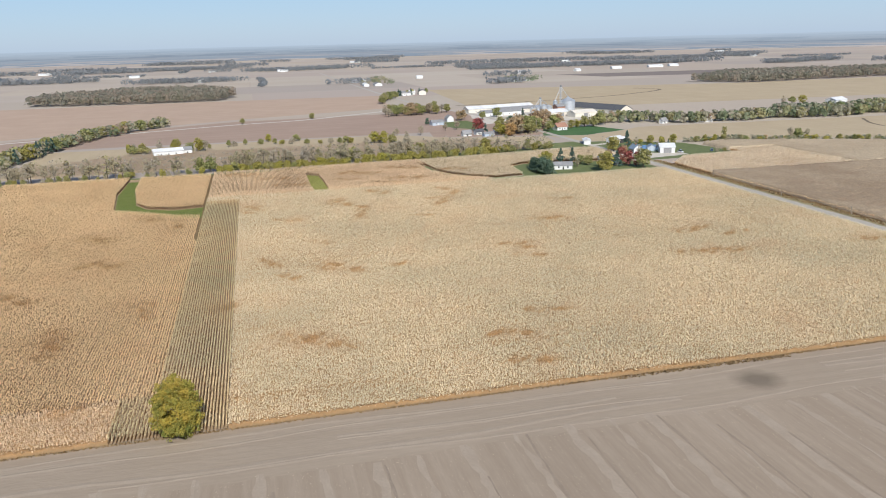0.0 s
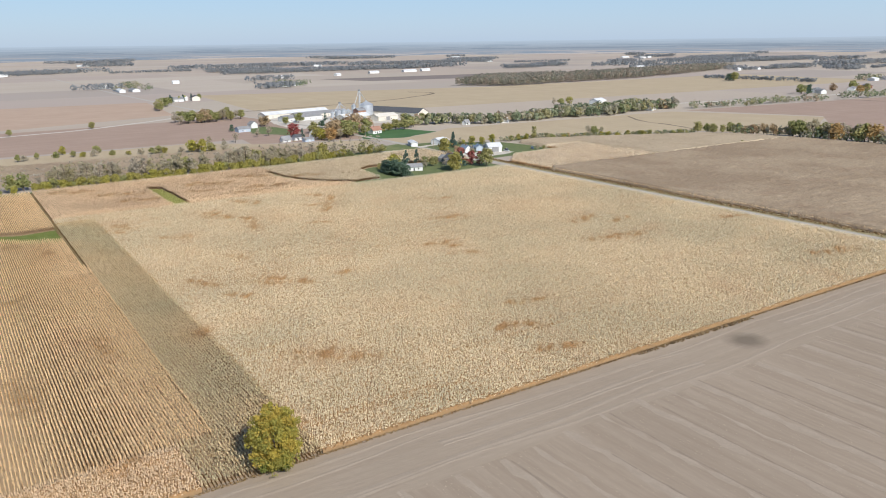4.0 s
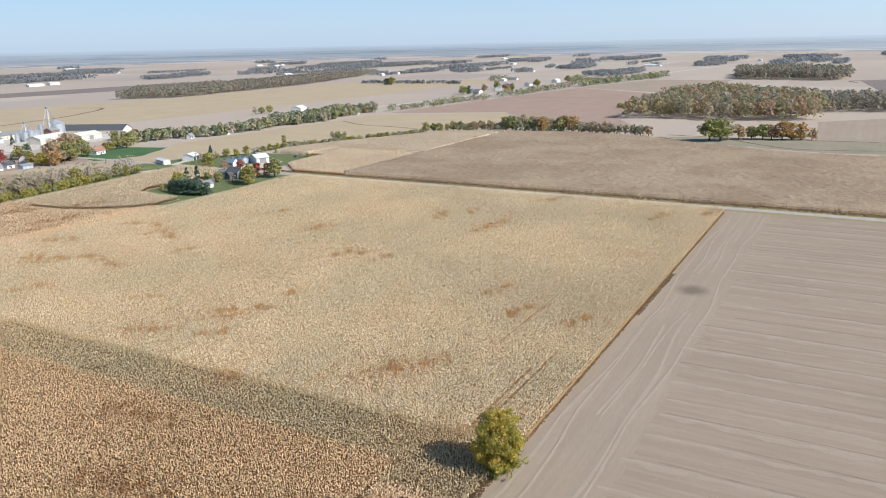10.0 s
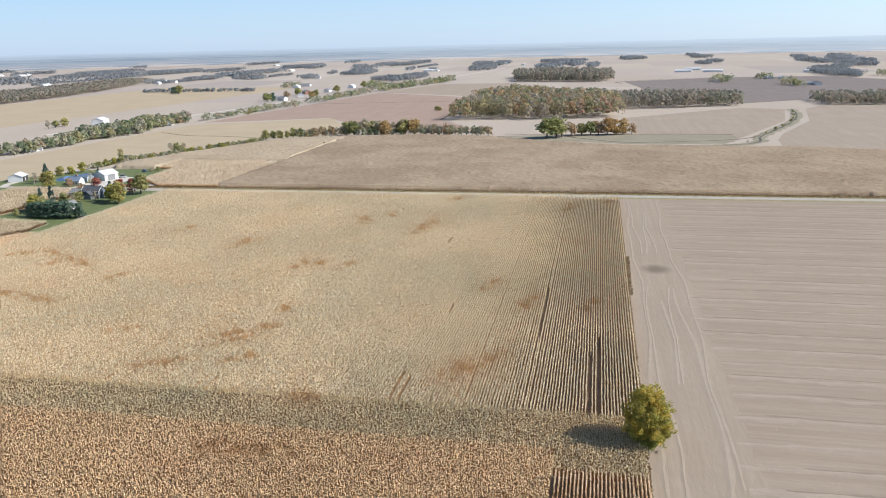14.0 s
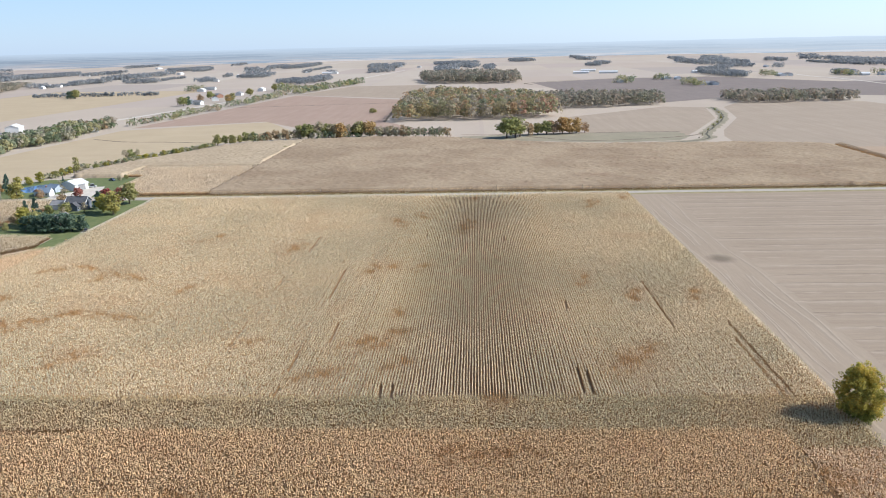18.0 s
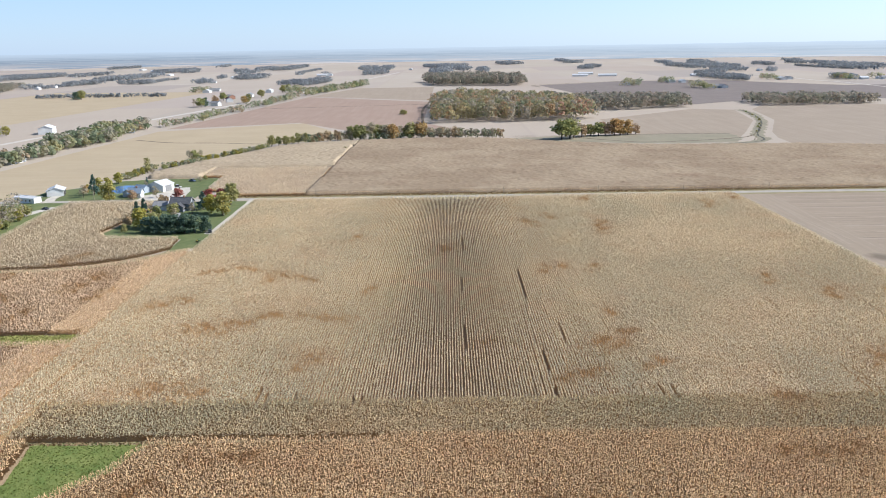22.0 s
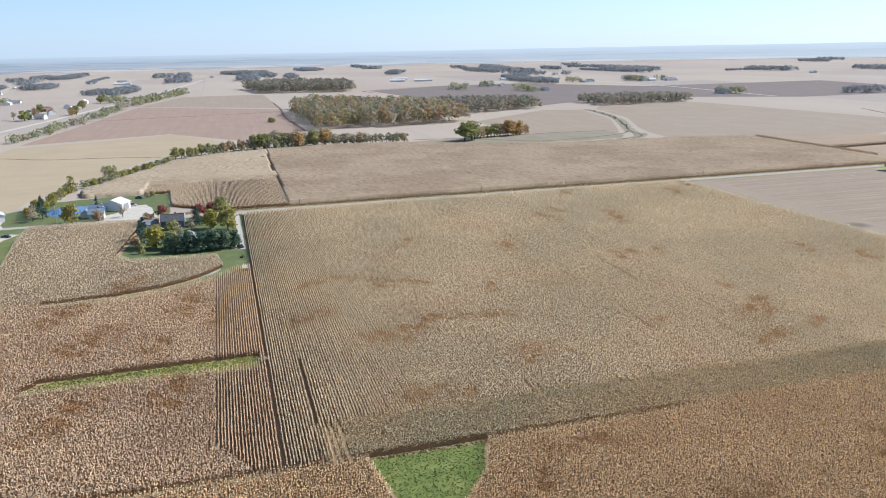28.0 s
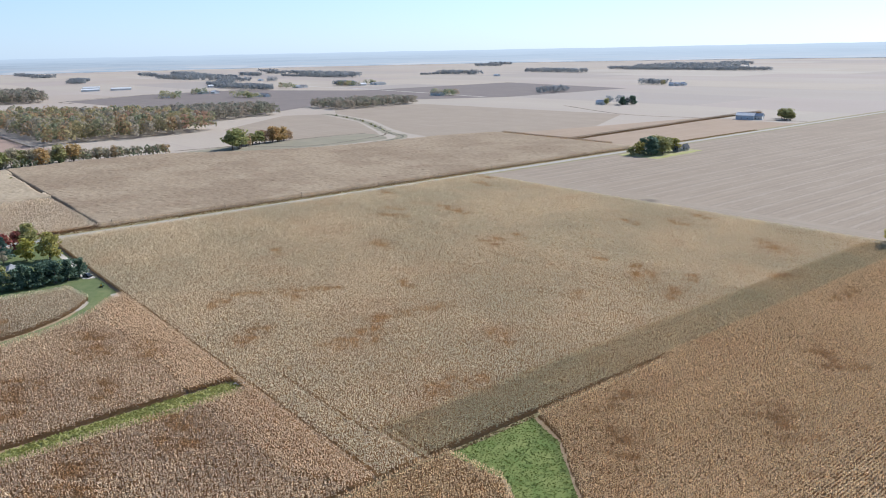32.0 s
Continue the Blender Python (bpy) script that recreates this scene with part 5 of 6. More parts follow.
# ---- buildings ----
def gable_house(name, x, y, turn, length, depth, eave, rise, wall, roof, label, category, windows=3, doors=1, garage=0, chimney=False, end_window=True, dark_doors=False, group=""):
    """A gabled building, ridge along its own x: walls, two roof slopes, doors, windows with frames and panes."""
    ob = thing(name, x, y, 0, turn, label, category, group)
    l, d = length / 2, depth / 2
    bm = bmesh.new()
    v = [bm.verts.new(q) for q in ((-l, -d, -0.1), (l, -d, -0.1), (l, d, -0.1), (-l, d, -0.1), (-l, -d, eave), (l, -d, eave), (l, d, eave), (-l, d, eave), (-l, 0, eave + rise), (l, 0, eave + rise))]
    for f in ((0, 1, 5, 4), (2, 3, 7, 6), (1, 2, 6, 9, 5), (3, 0, 4, 8, 7), (3, 2, 1, 0)):
        bm.faces.new([v[i] for i in f])
    part("wall", bm, wall, ob)
    over, thick = 0.45, 0.16
    for s in (-1, 1):
        bm = bmesh.new()
        k = rise / d
        q = [(-l - over, s * (d + over), eave - k * over + 0.04), (l + over, s * (d + over), eave - k * over + 0.04), (l + over, 0, eave + rise + 0.04), (-l - over, 0, eave + rise + 0.04)]
        lo = [bm.verts.new(p) for p in q]
        hi = [bm.verts.new((p[0], p[1], p[2] + thick)) for p in q]
        bm.faces.new(lo[::-1]), bm.faces.new(hi)
        for i in range(4):
            bm.faces.new((lo[i], lo[(i + 1) % 4], hi[(i + 1) % 4], hi[i]))
        bmesh.ops.recalc_face_normals(bm, faces=bm.faces[:])
        part("roof_slope", bm, roof, ob)
    boxed("ridge_cap", (-l - over, -0.2, eave + rise + 0.16, l + over, 0.2, eave + rise + 0.26), roof, ob)
    for s in (-1, 1):
        for k in range(windows):
            wx = -l + length * (k + 1) / (windows + 1)
            if s < 0 and doors and k == windows // 2:
                continue
            y0 = s * d
            win = boxed("window", (wx - 0.48, min(y0, y0 + s * 0.06), 0.8, wx + 0.48, max(y0, y0 + s * 0.06), 1.85), WHITE, ob)
            boxed("pane", (wx - 0.4, min(y0 + s * 0.06, y0 + s * 0.08), 0.88, wx + 0.4, max(y0 + s * 0.06, y0 + s * 0.08), 1.77), GLASS, win)
    if doors:
        boxed("door", (-0.42, -d - 0.06, 0, 0.42, -d, 1.71), DARK if wall is WHITE else WHITE, ob)
    for k in range(garage):
        gx = -l + (k + 0.5) * length / max(garage, 1)
        w = min(2.4, length / max(garage, 1) * 0.42)
        # an open door is only a dark panel, the inner shade in its colour
        boxed("garage_door", (gx - w, -d - 0.07, 0, gx + w, -d, min(eave - 0.3, 3.4)), DARK if dark_doors else GREY_ROOF, ob)
    if end_window:
        boxed("gable_window", (l, -0.45, eave * 0.55, l + 0.06, 0.45, eave * 0.55 + 1.1), GLASS, ob)
    if chimney:
        boxed("chimney", (-l * 0.35, -0.35, eave + rise * 0.5, -l * 0.35 + 0.7, 0.35, eave + rise + 0.9), BRICK, ob)
    return ob


# the farmhouse at the field corner: dark roof, white gable, garage
farmhouse = gable_house("house", 196.5, 401, 90, 9.5, 6.5, 3.6, 2.3, SLATE_SIDING, SHINGLE, "dark slate-blue farmhouse with white trim", "house", 4, 1, 0, True)
for end in (-1, 1):
    for side in (-1, 1):
        bm = bmesh.new()
        tube(bm, (end * 5.22, side * 3.72, 3.42), (end * 5.22, 0, 6.05), 0.13, 0.13, 4)
        part("bargeboard", bm, WHITE, farmhouse, "white painted bargeboard")
gable_house("house_wing", 191.8, 400.5, 0, 3.4, 3.8, 2.5, 1.5, SLATE_SIDING, SHINGLE, "small gabled wing of a slate-blue farmhouse", "house", 2, 0)
gable_house("garage", 198, 411, 90, 6.5, 5.5, 2.3, 1.6, WHITE, GREY_ROOF, "white garage with grey roof behind spruces", "garage", 0, 1, 1)
gable_house("shed", 165, 394.5, -15, 10, 6, 2.4, 1.4, WHITE, GREY_ROOF, "long low white shed by the driveway", "shed", 3, 1)
# the homestead across the road
gable_house("barn", 249, 430, -20, 9, 10, 3.5, 1.9, WHITE, STEEL_ROOF, "white steel pole barn with a light roof", "barn", 0, 0, 1, end_window=False)
gable_house("barn_annex", 243, 438, 70, 6, 5, 2.6, 1.5, BLUE_GREY, BLUE_ROOF, "blue-grey steel shed joined to the barn", "shed", 2, 1)
gable_house("house", 231, 436.5, 90, 6.5, 5, 2.5, 2.2, WHITE, BLUE_ROOF, "white house with a blue-grey roof by the road", "house", 3, 1, 0, True)
gable_house("house_wing", 234, 441.5, 0, 4.5, 4, 2.2, 1.5, WHITE, BLUE_ROOF, "low wing of a white roadside house", "house", 2, 0)
gable_house("mobile_home", 221, 487, 70, 13, 4.6, 2.6, 0.7, WHITE, STEEL_ROOF, "long white mobile home on a lawn", "mobile home", 4, 1)
gable_house("garage", 240, 482, 20, 9, 8, 3.0, 1.6, WHITE, STEEL_ROOF, "white garage with dark panels for its open doors", "garage", 0, 0, 2, end_window=False, dark_doors=True)
gable_house("shed", 247, 486, 20, 5, 4, 2.3, 1.0, WHITE, STEEL_ROOF, "small white garden shed", "shed", 0, 1)
# white shed beyond the creek
gable_house("shed", -58, 549, 12, 19, 8, 3.2, 1.5, WHITE, STEEL_ROOF, "long white machine shed beyond the creek", "shed", 3, 1, 0)
gable_house("shed", -46, 553, 12, 6, 7, 3.0, 1.6, WHITE, GREY_ROOF, "small white shed beside the machine shed", "shed", 1, 1)
# grain farm
gable_house("poultry_barn", 246, 760, 12, 76, 13, 3.6, 2.4, CREAM, STEEL_ROOF, "very long cream barn with a light steel roof", "barn", 8, 0, group="long barns")
gable_house("poultry_barn", 232, 712, 12, 42, 12, 3.4, 2.2, WHITE, GREY_ROOF, "long white barn with a grey roof", "barn", 5, 0, group="long barns")
gable_house("poultry_barn", 262, 736, 12, 60, 12, 3.4, 2.2, CREAM, GREY_ROOF, "long cream barn with a grey roof", "barn", 7, 0, group="long barns")
gable_house("cattle_barn", 331, 700, 112, 66, 17, 3.6, 4.0, CREAM, SHINGLE, "long cream barn with a dark roof", "barn", 8, 0, 1, end_window=False)
gable_house("workshop", 270, 676, 12, 30, 14, 4.2, 2.4, CREAM, STEEL_ROOF, "cream farm workshop below the grain bins", "barn", 3, 0, 2, end_window=False)
gable_house("workshop", 296, 664, 12, 24, 13, 4.0, 2.2, CREAM, CREAM, "cream farm shed with a pale roof", "barn", 2, 0, 1, end_window=False)
gable_house("mill_house", 284, 690, 12, 9, 8, 8.0, 2.0, BRICK, GREY_ROOF, "tall brick mill house between bins", "building", 1, 0)
gable_house("house", 236, 571, 10, 9, 7, 2.8, 2.6, WHITE, BRICK, "white house with a reddish roof behind trees", "house", 3, 1, 0, True)
gable_house("shed", 155, 652, 8, 11, 7, 2.8, 1.6, BLUE_GREY, GREY_ROOF, "pale grey shed with a grey roof in the hamlet", "shed", 2, 1)
gable_house("house", 172, 676, 98, 7, 6, 3.4, 2.4, WHITE, GREY_ROOF, "tall white house in the hamlet", "house", 2, 1)
gable_house("house", 189, 581, 30, 8, 6.5, 3.0, 3.0, WHITE, SHINGLE, "white house with a steep dark roof", "house", 3, 1, 0, True)
gable_house("shed", 168, 569, 10, 6, 5, 2.6, 1.6, WHITE, SHINGLE, "dark-roofed shed in the hamlet", "shed", 2, 1)
gable_house("shed", 172, 557, 10, 8, 4.5, 2.2, 0.9, BLUE_GREY, GREY_ROOF, "small grey shed in the hamlet", "shed", 1, 1)
# houses along the creek road and far farms
for x, y, turn, l, d, e, wall, roof in [(330, 577, 20, 6, 4, 2.2, WHITE, GREY_ROOF), (363, 571, -8, 15, 4.5, 2.3, WHITE, STEEL_ROOF), (412, 588, 10, 8, 6, 2.8, WHITE, GREY_ROOF), (157, 564, 10, 7, 4, 2.0, WHITE, GREY_ROOF), (558, 648, 15, 17, 12, 5.5, WHITE, STEEL_ROOF), (556, 570, 25, 12, 8, 3.6, WHITE, SHINGLE), (910, 606, 10, 14, 9, 4, WHITE, GREY_ROOF), (890, 588, 70, 12, 8, 4, WHITE, GREY_ROOF), (965, 590, 20, 13, 9, 4, WHITE, GREY_ROOF), (1085, 590, 0, 14, 9, 4, WHITE, GREY_ROOF), (1040, 610, 40, 16, 10, 4, BRICK, GREY_ROOF), (1200, 585, 0, 18, 10, 4, WHITE, STEEL_ROOF), (205, 1046, 10, 14, 9, 3.5, WHITE, GREY_ROOF), (230, 1050, 80, 14, 10, 4.5, CREAM, SHINGLE), (215, 1060, 10, 12, 8, 3.5, WHITE, STEEL_ROOF),
                                         (286, -286, 15, 17, 10, 4.2, BLUE_GREY, STEEL_ROOF), (276, -292, 15, 9, 8, 3.6, WHITE, BLUE_ROOF), (536, -365, 10, 12, 7, 3.2, WHITE, STEEL_ROOF), (194, -36, 95, 6, 4, 2.4, GREY_ROOF, SHINGLE), (193, -44, 90, 4.5, 3.4, 2.2, CREAM, SHINGLE)]:
    far = math.hypot(x, y - 250) > 500
    label = {id(WHITE): "white", id(CREAM): "cream", id(BLUE_GREY): "blue-grey", id(BRICK): "brick", id(GREY_ROOF): "grey"}[id(wall)] + (" farm building among far trees" if far else " roadside building among trees")
    gable_house("farm_building", x, y, turn, l, d, e, 2.4, wall, roof, label, "building", 2, 1)
for x, y, turn, l, d in [(850, 1980, 5, 110, 16), (820, 1655, 0, 40, 14), (923, 1664, 0, 60, 15), (985, 1690, 0, 40, 14), (700, 1600, 20, 22, 12), (562, 1592, 0, 20, 12), (2230, 2205, 0, 60, 16), (2190, 2080, 0, 50, 16), (2613, 471, 10, 60, 18), (2441, 395, 0, 40, 15), (2234, 1121, 0, 50, 15), (1685, -37, 80, 60, 14), (1672, -98, 80, 70, 14), (1800, -70, 80, 60, 14), (2256, -590, 0, 40, 15), (1457, -1036, 0, 26, 12), (739, -813, 0, 16, 9), (733, -822, 0, 16, 9), (727, -832, 0, 16, 9), (330, 1530, 0, 20, 11), (-100, 1700, 0, 40, 13), (-280, 2100, 0, 40, 14), (1500, 1150, 10, 30, 12), (1450, 1120, 0, 18, 11), (600, 1960, 0, 30, 12), (3100, 900, 0, 60, 18), (3000, 1500, 0, 70, 18), (1900, 2900, 0, 70, 18), (2900, -700, 0, 60, 18), (-600, 2600, 0, 60, 18), (400, 3000, 0, 70, 18)]:
    gable_house("far_barn", x, y, turn, l * 0.6, d * 0.8, 3.6, 2.2, WHITE, STEEL_ROOF, "white farm building far across the fields", "building", 0, 0, end_window=False, group="far farm buildings")


rng_farm = random.Random(5)
for k in range(34):
    a, d = radians(rng_farm.uniform(-45, 110)), rng_farm.uniform(1050, 3000)
    x, y = d * math.cos(a), 250 + d * math.sin(a)
    for j in range(rng_farm.choice((1, 2, 2, 3))):
        gable_house("far_barn", x + rng_farm.uniform(-35, 35), y + rng_farm.uniform(-25, 25), rng_farm.choice((0, 90, 10)), rng_farm.uniform(12, 30), rng_farm.uniform(8, 13), 3.4, 2.2, WHITE, rng_farm.choice((STEEL_ROOF, GREY_ROOF)), "white farm building among far yard trees", "building", 0, 0, end_window=False, group="far farm buildings")
    wood(blob(x + rng_farm.uniform(-20, 20), y + 12, rng_farm.uniform(20, 50), rng_farm.uniform(8, 22)), 10, 5, 11, WOOD_BELT if d < 1600 else WOOD_HAZED, "yard trees round a far farm", 48, 1.0)


def grain_bin(x, y, radius, height, label, rings=9):
    """A corrugated steel bin with a conical roof, ladder, door and cap."""
    ob = thing("grain_bin", x, y, 0, 200, label, "grain bin")
    n = 32
    bm = bmesh.new()
    prev = None
    for k in range(2 * rings + 1):
        r = radius * (1.0 if k % 2 else 0.992)
        ring = [bm.verts.new((r * math.cos(2 * math.pi * i / n), r * math.sin(2 * math.pi * i / n), height * k / (2 * rings))) for i in range(n)]
        if prev:
            for i in range(n):
                bm.faces.new((prev[i], prev[(i + 1) % n], ring[(i + 1) % n], ring[i]))
        prev = ring
    part("body", bm, GALV, ob)
    bm = bmesh.new()
    top = height + radius * 0.5
    tube(bm, (0, 0, height), (0, 0, top), radius * 1.03, radius * 0.09, n)
    part("roof", bm, GALV, ob)
    bm = bmesh.new()
    tube(bm, (0, 0, top), (0, 0, top + 0.7), radius * 0.1, radius * 0.1, 10)
    part("cap", bm, GALV, ob)
    bm = bmesh.new()
    for s in (-0.25, 0.25):
        tube(bm, (radius + 0.15, s, 0), (radius + 0.15, s, height), 0.04, 0.04, 4)
    for k in range(int(height / 0.6)):
        tube(bm, (radius + 0.15, -0.25, 0.4 + 0.6 * k), (radius + 0.15, 0.25, 0.4 + 0.6 * k), 0.025, 0.025, 4)
    part("ladder", bm, GALV, ob)
    boxed("door", (-0.5, -radius - 0.08, 0.2, 0.5, -radius + 0.3, 2.2), GREY_ROOF, ob)
    return ob


grain_bin(300, 706, 6.8, 11.5, "big galvanised grain bin with a conical roof", 10)
for x, y, r, h in [(273, 702, 3.0, 8.0), (279, 704, 3.0, 7.0), (266, 699, 2.2, 7.5), (270, 709, 2.6, 7.0), (262, 704, 1.8, 6.0), (289, 712, 2.2, 11.0)]:
    grain_bin(x, y, r, h, "smaller galvanised grain bin beside the big one", 7)


def grain_leg(x, y, height, label):
    """A bucket elevator: a braced tower with a head, a leg and spouts."""
    ob = thing("grain_elevator", x, y, 0, 15, label, "elevator")
    bm = bmesh.new()
    w = 0.9
    for sx in (-w, w):
        for sy in (-w, w):
            tube(bm, (sx, sy, 0), (sx, sy, height), 0.11, 0.11, 4)
    part("tower_post", bm, GALV, ob)
    bm = bmesh.new()
    for k in range(int(height / 3)):
        z = 3 * k
        for a, b in (((-w, -w), (w, -w)), ((w, -w), (w, w)), ((w, w), (-w, w)), ((-w, w), (-w, -w))):
            tube(bm, (*a, z), (*b, z + 3), 0.06, 0.06, 4)
            tube(bm, (*a, z + 3), (*b, z + 3), 0.06, 0.06, 4)
    part("brace", bm, GALV, ob)
    boxed("leg", (-0.35, -0.25, 0, 0.35, 0.25, height + 0.5), GALV, ob)
    boxed("head", (-1.0, -0.6, height, 1.0, 0.6, height + 1.6), GREY_ROOF, ob, bevel=0.1)
    bm = bmesh.new()
    tube(bm, (0.5, 0, height), (9, 1, height * 0.62), 0.22, 0.22, 6)
    part("spout", bm, GALV, ob)
    bm = bmesh.new()
    tube(bm, (-0.5, 0, height), (-8, -1, height * 0.45), 0.2, 0.2, 6)
    part("spout", bm, GALV, ob)


grain_leg(291, 703, 25, "tall grey bucket elevator tower above bins")
grain_leg(271, 706, 14, "shorter bucket elevator beside small bins")


def car(x, y, turn, paint, label, long=4.6, high=1.5, kind="car"):
    ob = thing(kind, x, y, 0.08, turn, label, kind)
    ob.scale = (0.84, 0.84, 0.84)
    l, w = long / 2, 0.9
    bm = bmesh.new()
    box(bm, -l, -w, 0.35, l, w, 0.95)
    bmesh.ops.bevel(bm, geom=bm.edges[:], offset=0.12, segments=2, affect="EDGES")
    part("body", bm, PAINTS[paint], ob)
    bm = bmesh.new()
    v = box(bm, -l * 0.55, -w * 0.86, 0.9, l * 0.45, w * 0.86, high)
    for k in (4, 7):
        v[k].co.x += 0.5
    for k in (5, 6):
        v[k].co.x -= 0.55
    part("cabin", bm, GLASS, ob)
    boxed("roof", (-l * 0.55 + 0.5, -w * 0.8, high, l * 0.45 - 0.55, w * 0.8, high + 0.05), PAINTS[paint], ob)
    for sx in (-l * 0.62, l * 0.62):
        for s in (-1, 1):
            bm = bmesh.new()
            tube(bm, (sx, s * (w - 0.2), 0.33), (sx, s * (w + 0.02), 0.33), 0.33, 0.33, 12)
            part("wheel", bm, RUBBER, ob)


car(149, 373.8, 20, "dark", "dark car parked on the gravel behind the house")
car(255, 423.5, 100, "white", "white trailer-like van beside the steel barn", 5.5, 2.3, "van")
car(276, 422, 60, "blue", "blue pickup parked on the lawn", 5.4, 1.75, "pickup")
car(201, 468, 60, "dark", "dark car near the culvert", 4.6, 1.5)
car(176, 559, 20, "white", "white car in the hamlet", 4.6, 1.5)
car(141, 815, 36, "white", "white truck on the gravel track", 7.0, 2.8, "truck")


def utility_pole(x, y, h, label):
    ob = thing("utility_pole", x, y, 0, 0, label, "pole", "poles by the road")
    bm = bmesh.new()
    tube(bm, (0, 0, -0.2), (0, 0, h), 0.16, 0.11, 8)
    part("pole", bm, POLE_WOOD, ob)
    if h > 6:
        boxed("crossarm", (-1.1, -0.07, h - 0.7, 1.1, 0.07, h - 0.5), POLE_WOOD, ob)
        for k in (-1.0, -0.4, 0.4, 1.0):
            boxed("insulator", (k - 0.06, -0.06, h - 0.5, k + 0.06, 0.06, h - 0.25), GALV, ob)


for y in (343, 290, 248, 200, 157, 114):
    utility_pole(226.2, y, 3.4, "short weathered post at the road verge")
for x, y in ((215.5, 451), (214, 545), (212, 560)):
    utility_pole(x, y, 9.5, "wooden utility pole with a crossarm")

def lawn_tractor(x, y, turn):
    """A small riding mower: hood, seat, steering wheel, mower deck and four wheels."""
    ob = thing("lawn_tractor", x, y, 0.066, turn, "small dark green riding mower on the lawn", "mower")
    boxed("hood", (0.1, -0.28, 0.4, 0.95, 0.28, 0.85), PAINTS["green"], ob, bevel=0.06)
    boxed("frame", (-0.8, -0.25, 0.3, 0.2, 0.25, 0.5), RUBBER, ob, bevel=0.03)
    seat = boxed("seat", (-0.65, -0.24, 0.5, -0.2, 0.24, 0.68), SEAT, ob, "worn yellow seat", bevel=0.05)
    boxed("backrest", (-0.72, -0.24, 0.66, -0.6, 0.24, 1.05), SEAT, seat, bevel=0.04)
    boxed("mower_deck", (-0.45, -0.55, 0.12, 0.3, 0.55, 0.28), PAINTS["green"], ob, bevel=0.05)
    bm = bmesh.new()
    tube(bm, (0.1, 0, 0.8), (-0.05, 0, 1.0), 0.03, 0.03, 6)
    tube(bm, (-0.05, 0, 1.0), (-0.07, 0, 1.03), 0.19, 0.19, 12)
    part("steering_wheel", bm, RUBBER, ob)
    for sx, r in ((-0.6, 0.3), (0.7, 0.2)):
        for side in (-1, 1):
            bm = bmesh.new()
            tube(bm, (sx, side * 0.28, r), (sx, side * 0.48, r), r, r, 14)
            part("wheel", bm, RUBBER, ob)


lawn_tractor(133, 373.6, -30)


def rubble_heap(x, y):
    """Pale broken stones tipped at the end of the grass strip."""
    rng = random.Random(3)
    ob = thing("rubble_heap", x, y, 0, 0, "pale heap of broken stones at the grass strip", "rubble")
    for k in range(22):
        bm = bmesh.new()
        bmesh.ops.create_icosphere(bm, subdivisions=1, radius=1.0)
        a, d, r = rng.uniform(0, 2 * math.pi), 1.25 * math.sqrt(rng.random()), rng.uniform(0.22, 0.45)
        z = max(0.1, 0.75 - 0.5 * d) * rng.uniform(0.3, 1)
        for v in bm.verts:
            v.co = Vector((v.co.x * r * rng.uniform(0.7, 1.2) + d * math.cos(a), v.co.y * r * rng.uniform(0.7, 1.2) + d * math.sin(a), max(0.0, v.co.z * r * 0.7 * rng.uniform(0.7, 1.2) + z)))
        part("stone", bm, GRAVEL, ob)


rubble_heap(31.5, 372.0)

# pond at the homestead
rimpts = [(253 + (12.5 + 0.8 * math.sin(5 * a)) * math.cos(a), 452 + (11.3 + 0.6 * math.sin(3 * a)) * math.sin(a)) for a in [2 * math.pi * k / 40 for k in range(40)]]
sheet("pond", rimpts, 0.09, WATER, "oval pond with deep blue water", "pond")

# ---- trees of the yards ----
Y1, Y2, Y3 = "farmhouse yard trees", "homestead trees", "hamlet trees"
for x, y, h, kind, w in [(150, 376, 7.2, "pine", 1.3), (149, 380, 7.8, "pine", 1.3), (148.5, 384, 8.0, "pine", 1.3), (148.5, 388, 8.0, "pine", 1.3), (148.5, 392, 7.6, "pine", 1.3), (149, 396, 7.4, "pine", 1.3), (149.5, 400, 7.0, "pine", 1.2), (153, 385, 7.6, "pine", 1.2), (153, 393, 7.6, "pine", 1.2), (159.5, 405.5, 9.0, "yellow", 1.35), (156.5, 399, 7.8, "green", 1.3), (152, 410, 3.6, "gshrub", 0.7), (171, 412, 9.5, "spruce", 1.1), (178, 411.5, 9.5, "spruce", 1.1), (164, 413.5, 5.0, "rust", 1.1), (206, 406, 8.5, "red", 1.15), (183, 400.5, 6.5, "green", 1.3), (175, 397, 5.5, "bare", 1.3), (181, 407, 5.5, "green", 1.2), (188, 385, 8.8, "yellow", 1.15), (183, 378, 11.0, "yellow", 1.15), (196, 391, 9.0, "spruce", 1.25), (203, 390, 8.5, "red", 1.2), (207, 381, 11.5, "green", 1.15), (205, 384.5, 8.5, "red", 0.9), (186, 393, 6.0, "bare", 1.3), (201, 411, 7, "rust", 1.1)]:
    plant(kind, x, y, h, w, Y1)
for x, y, h, kind, w in [(221, 446, 9.5, "yellow", 1.3), (238, 461, 11, "spruce", 1.0), (232, 464, 7, "bare", 1.3), (243, 468, 4.5, "orange", 1.2), (248, 467, 6, "bare", 1.2), (223, 435, 5.5, "rust", 1.2), (228, 425, 6.5, "bare", 1.3), (253, 471, 3.6, "shrub", 0.8), (259, 468, 6.0, "yellow", 1.3), (256, 440, 6.5, "spruce", 0.8), (273, 463, 6.5, "yellow", 1.2), (266, 466, 5, "shrub", 0.8), (277, 418, 3.2, "bshrub", 0.9), (281, 416, 2.8, "gshrub", 0.9), (247, 437, 6, "bare", 1.0)]:
    plant(kind, x, y, h, w, Y2)
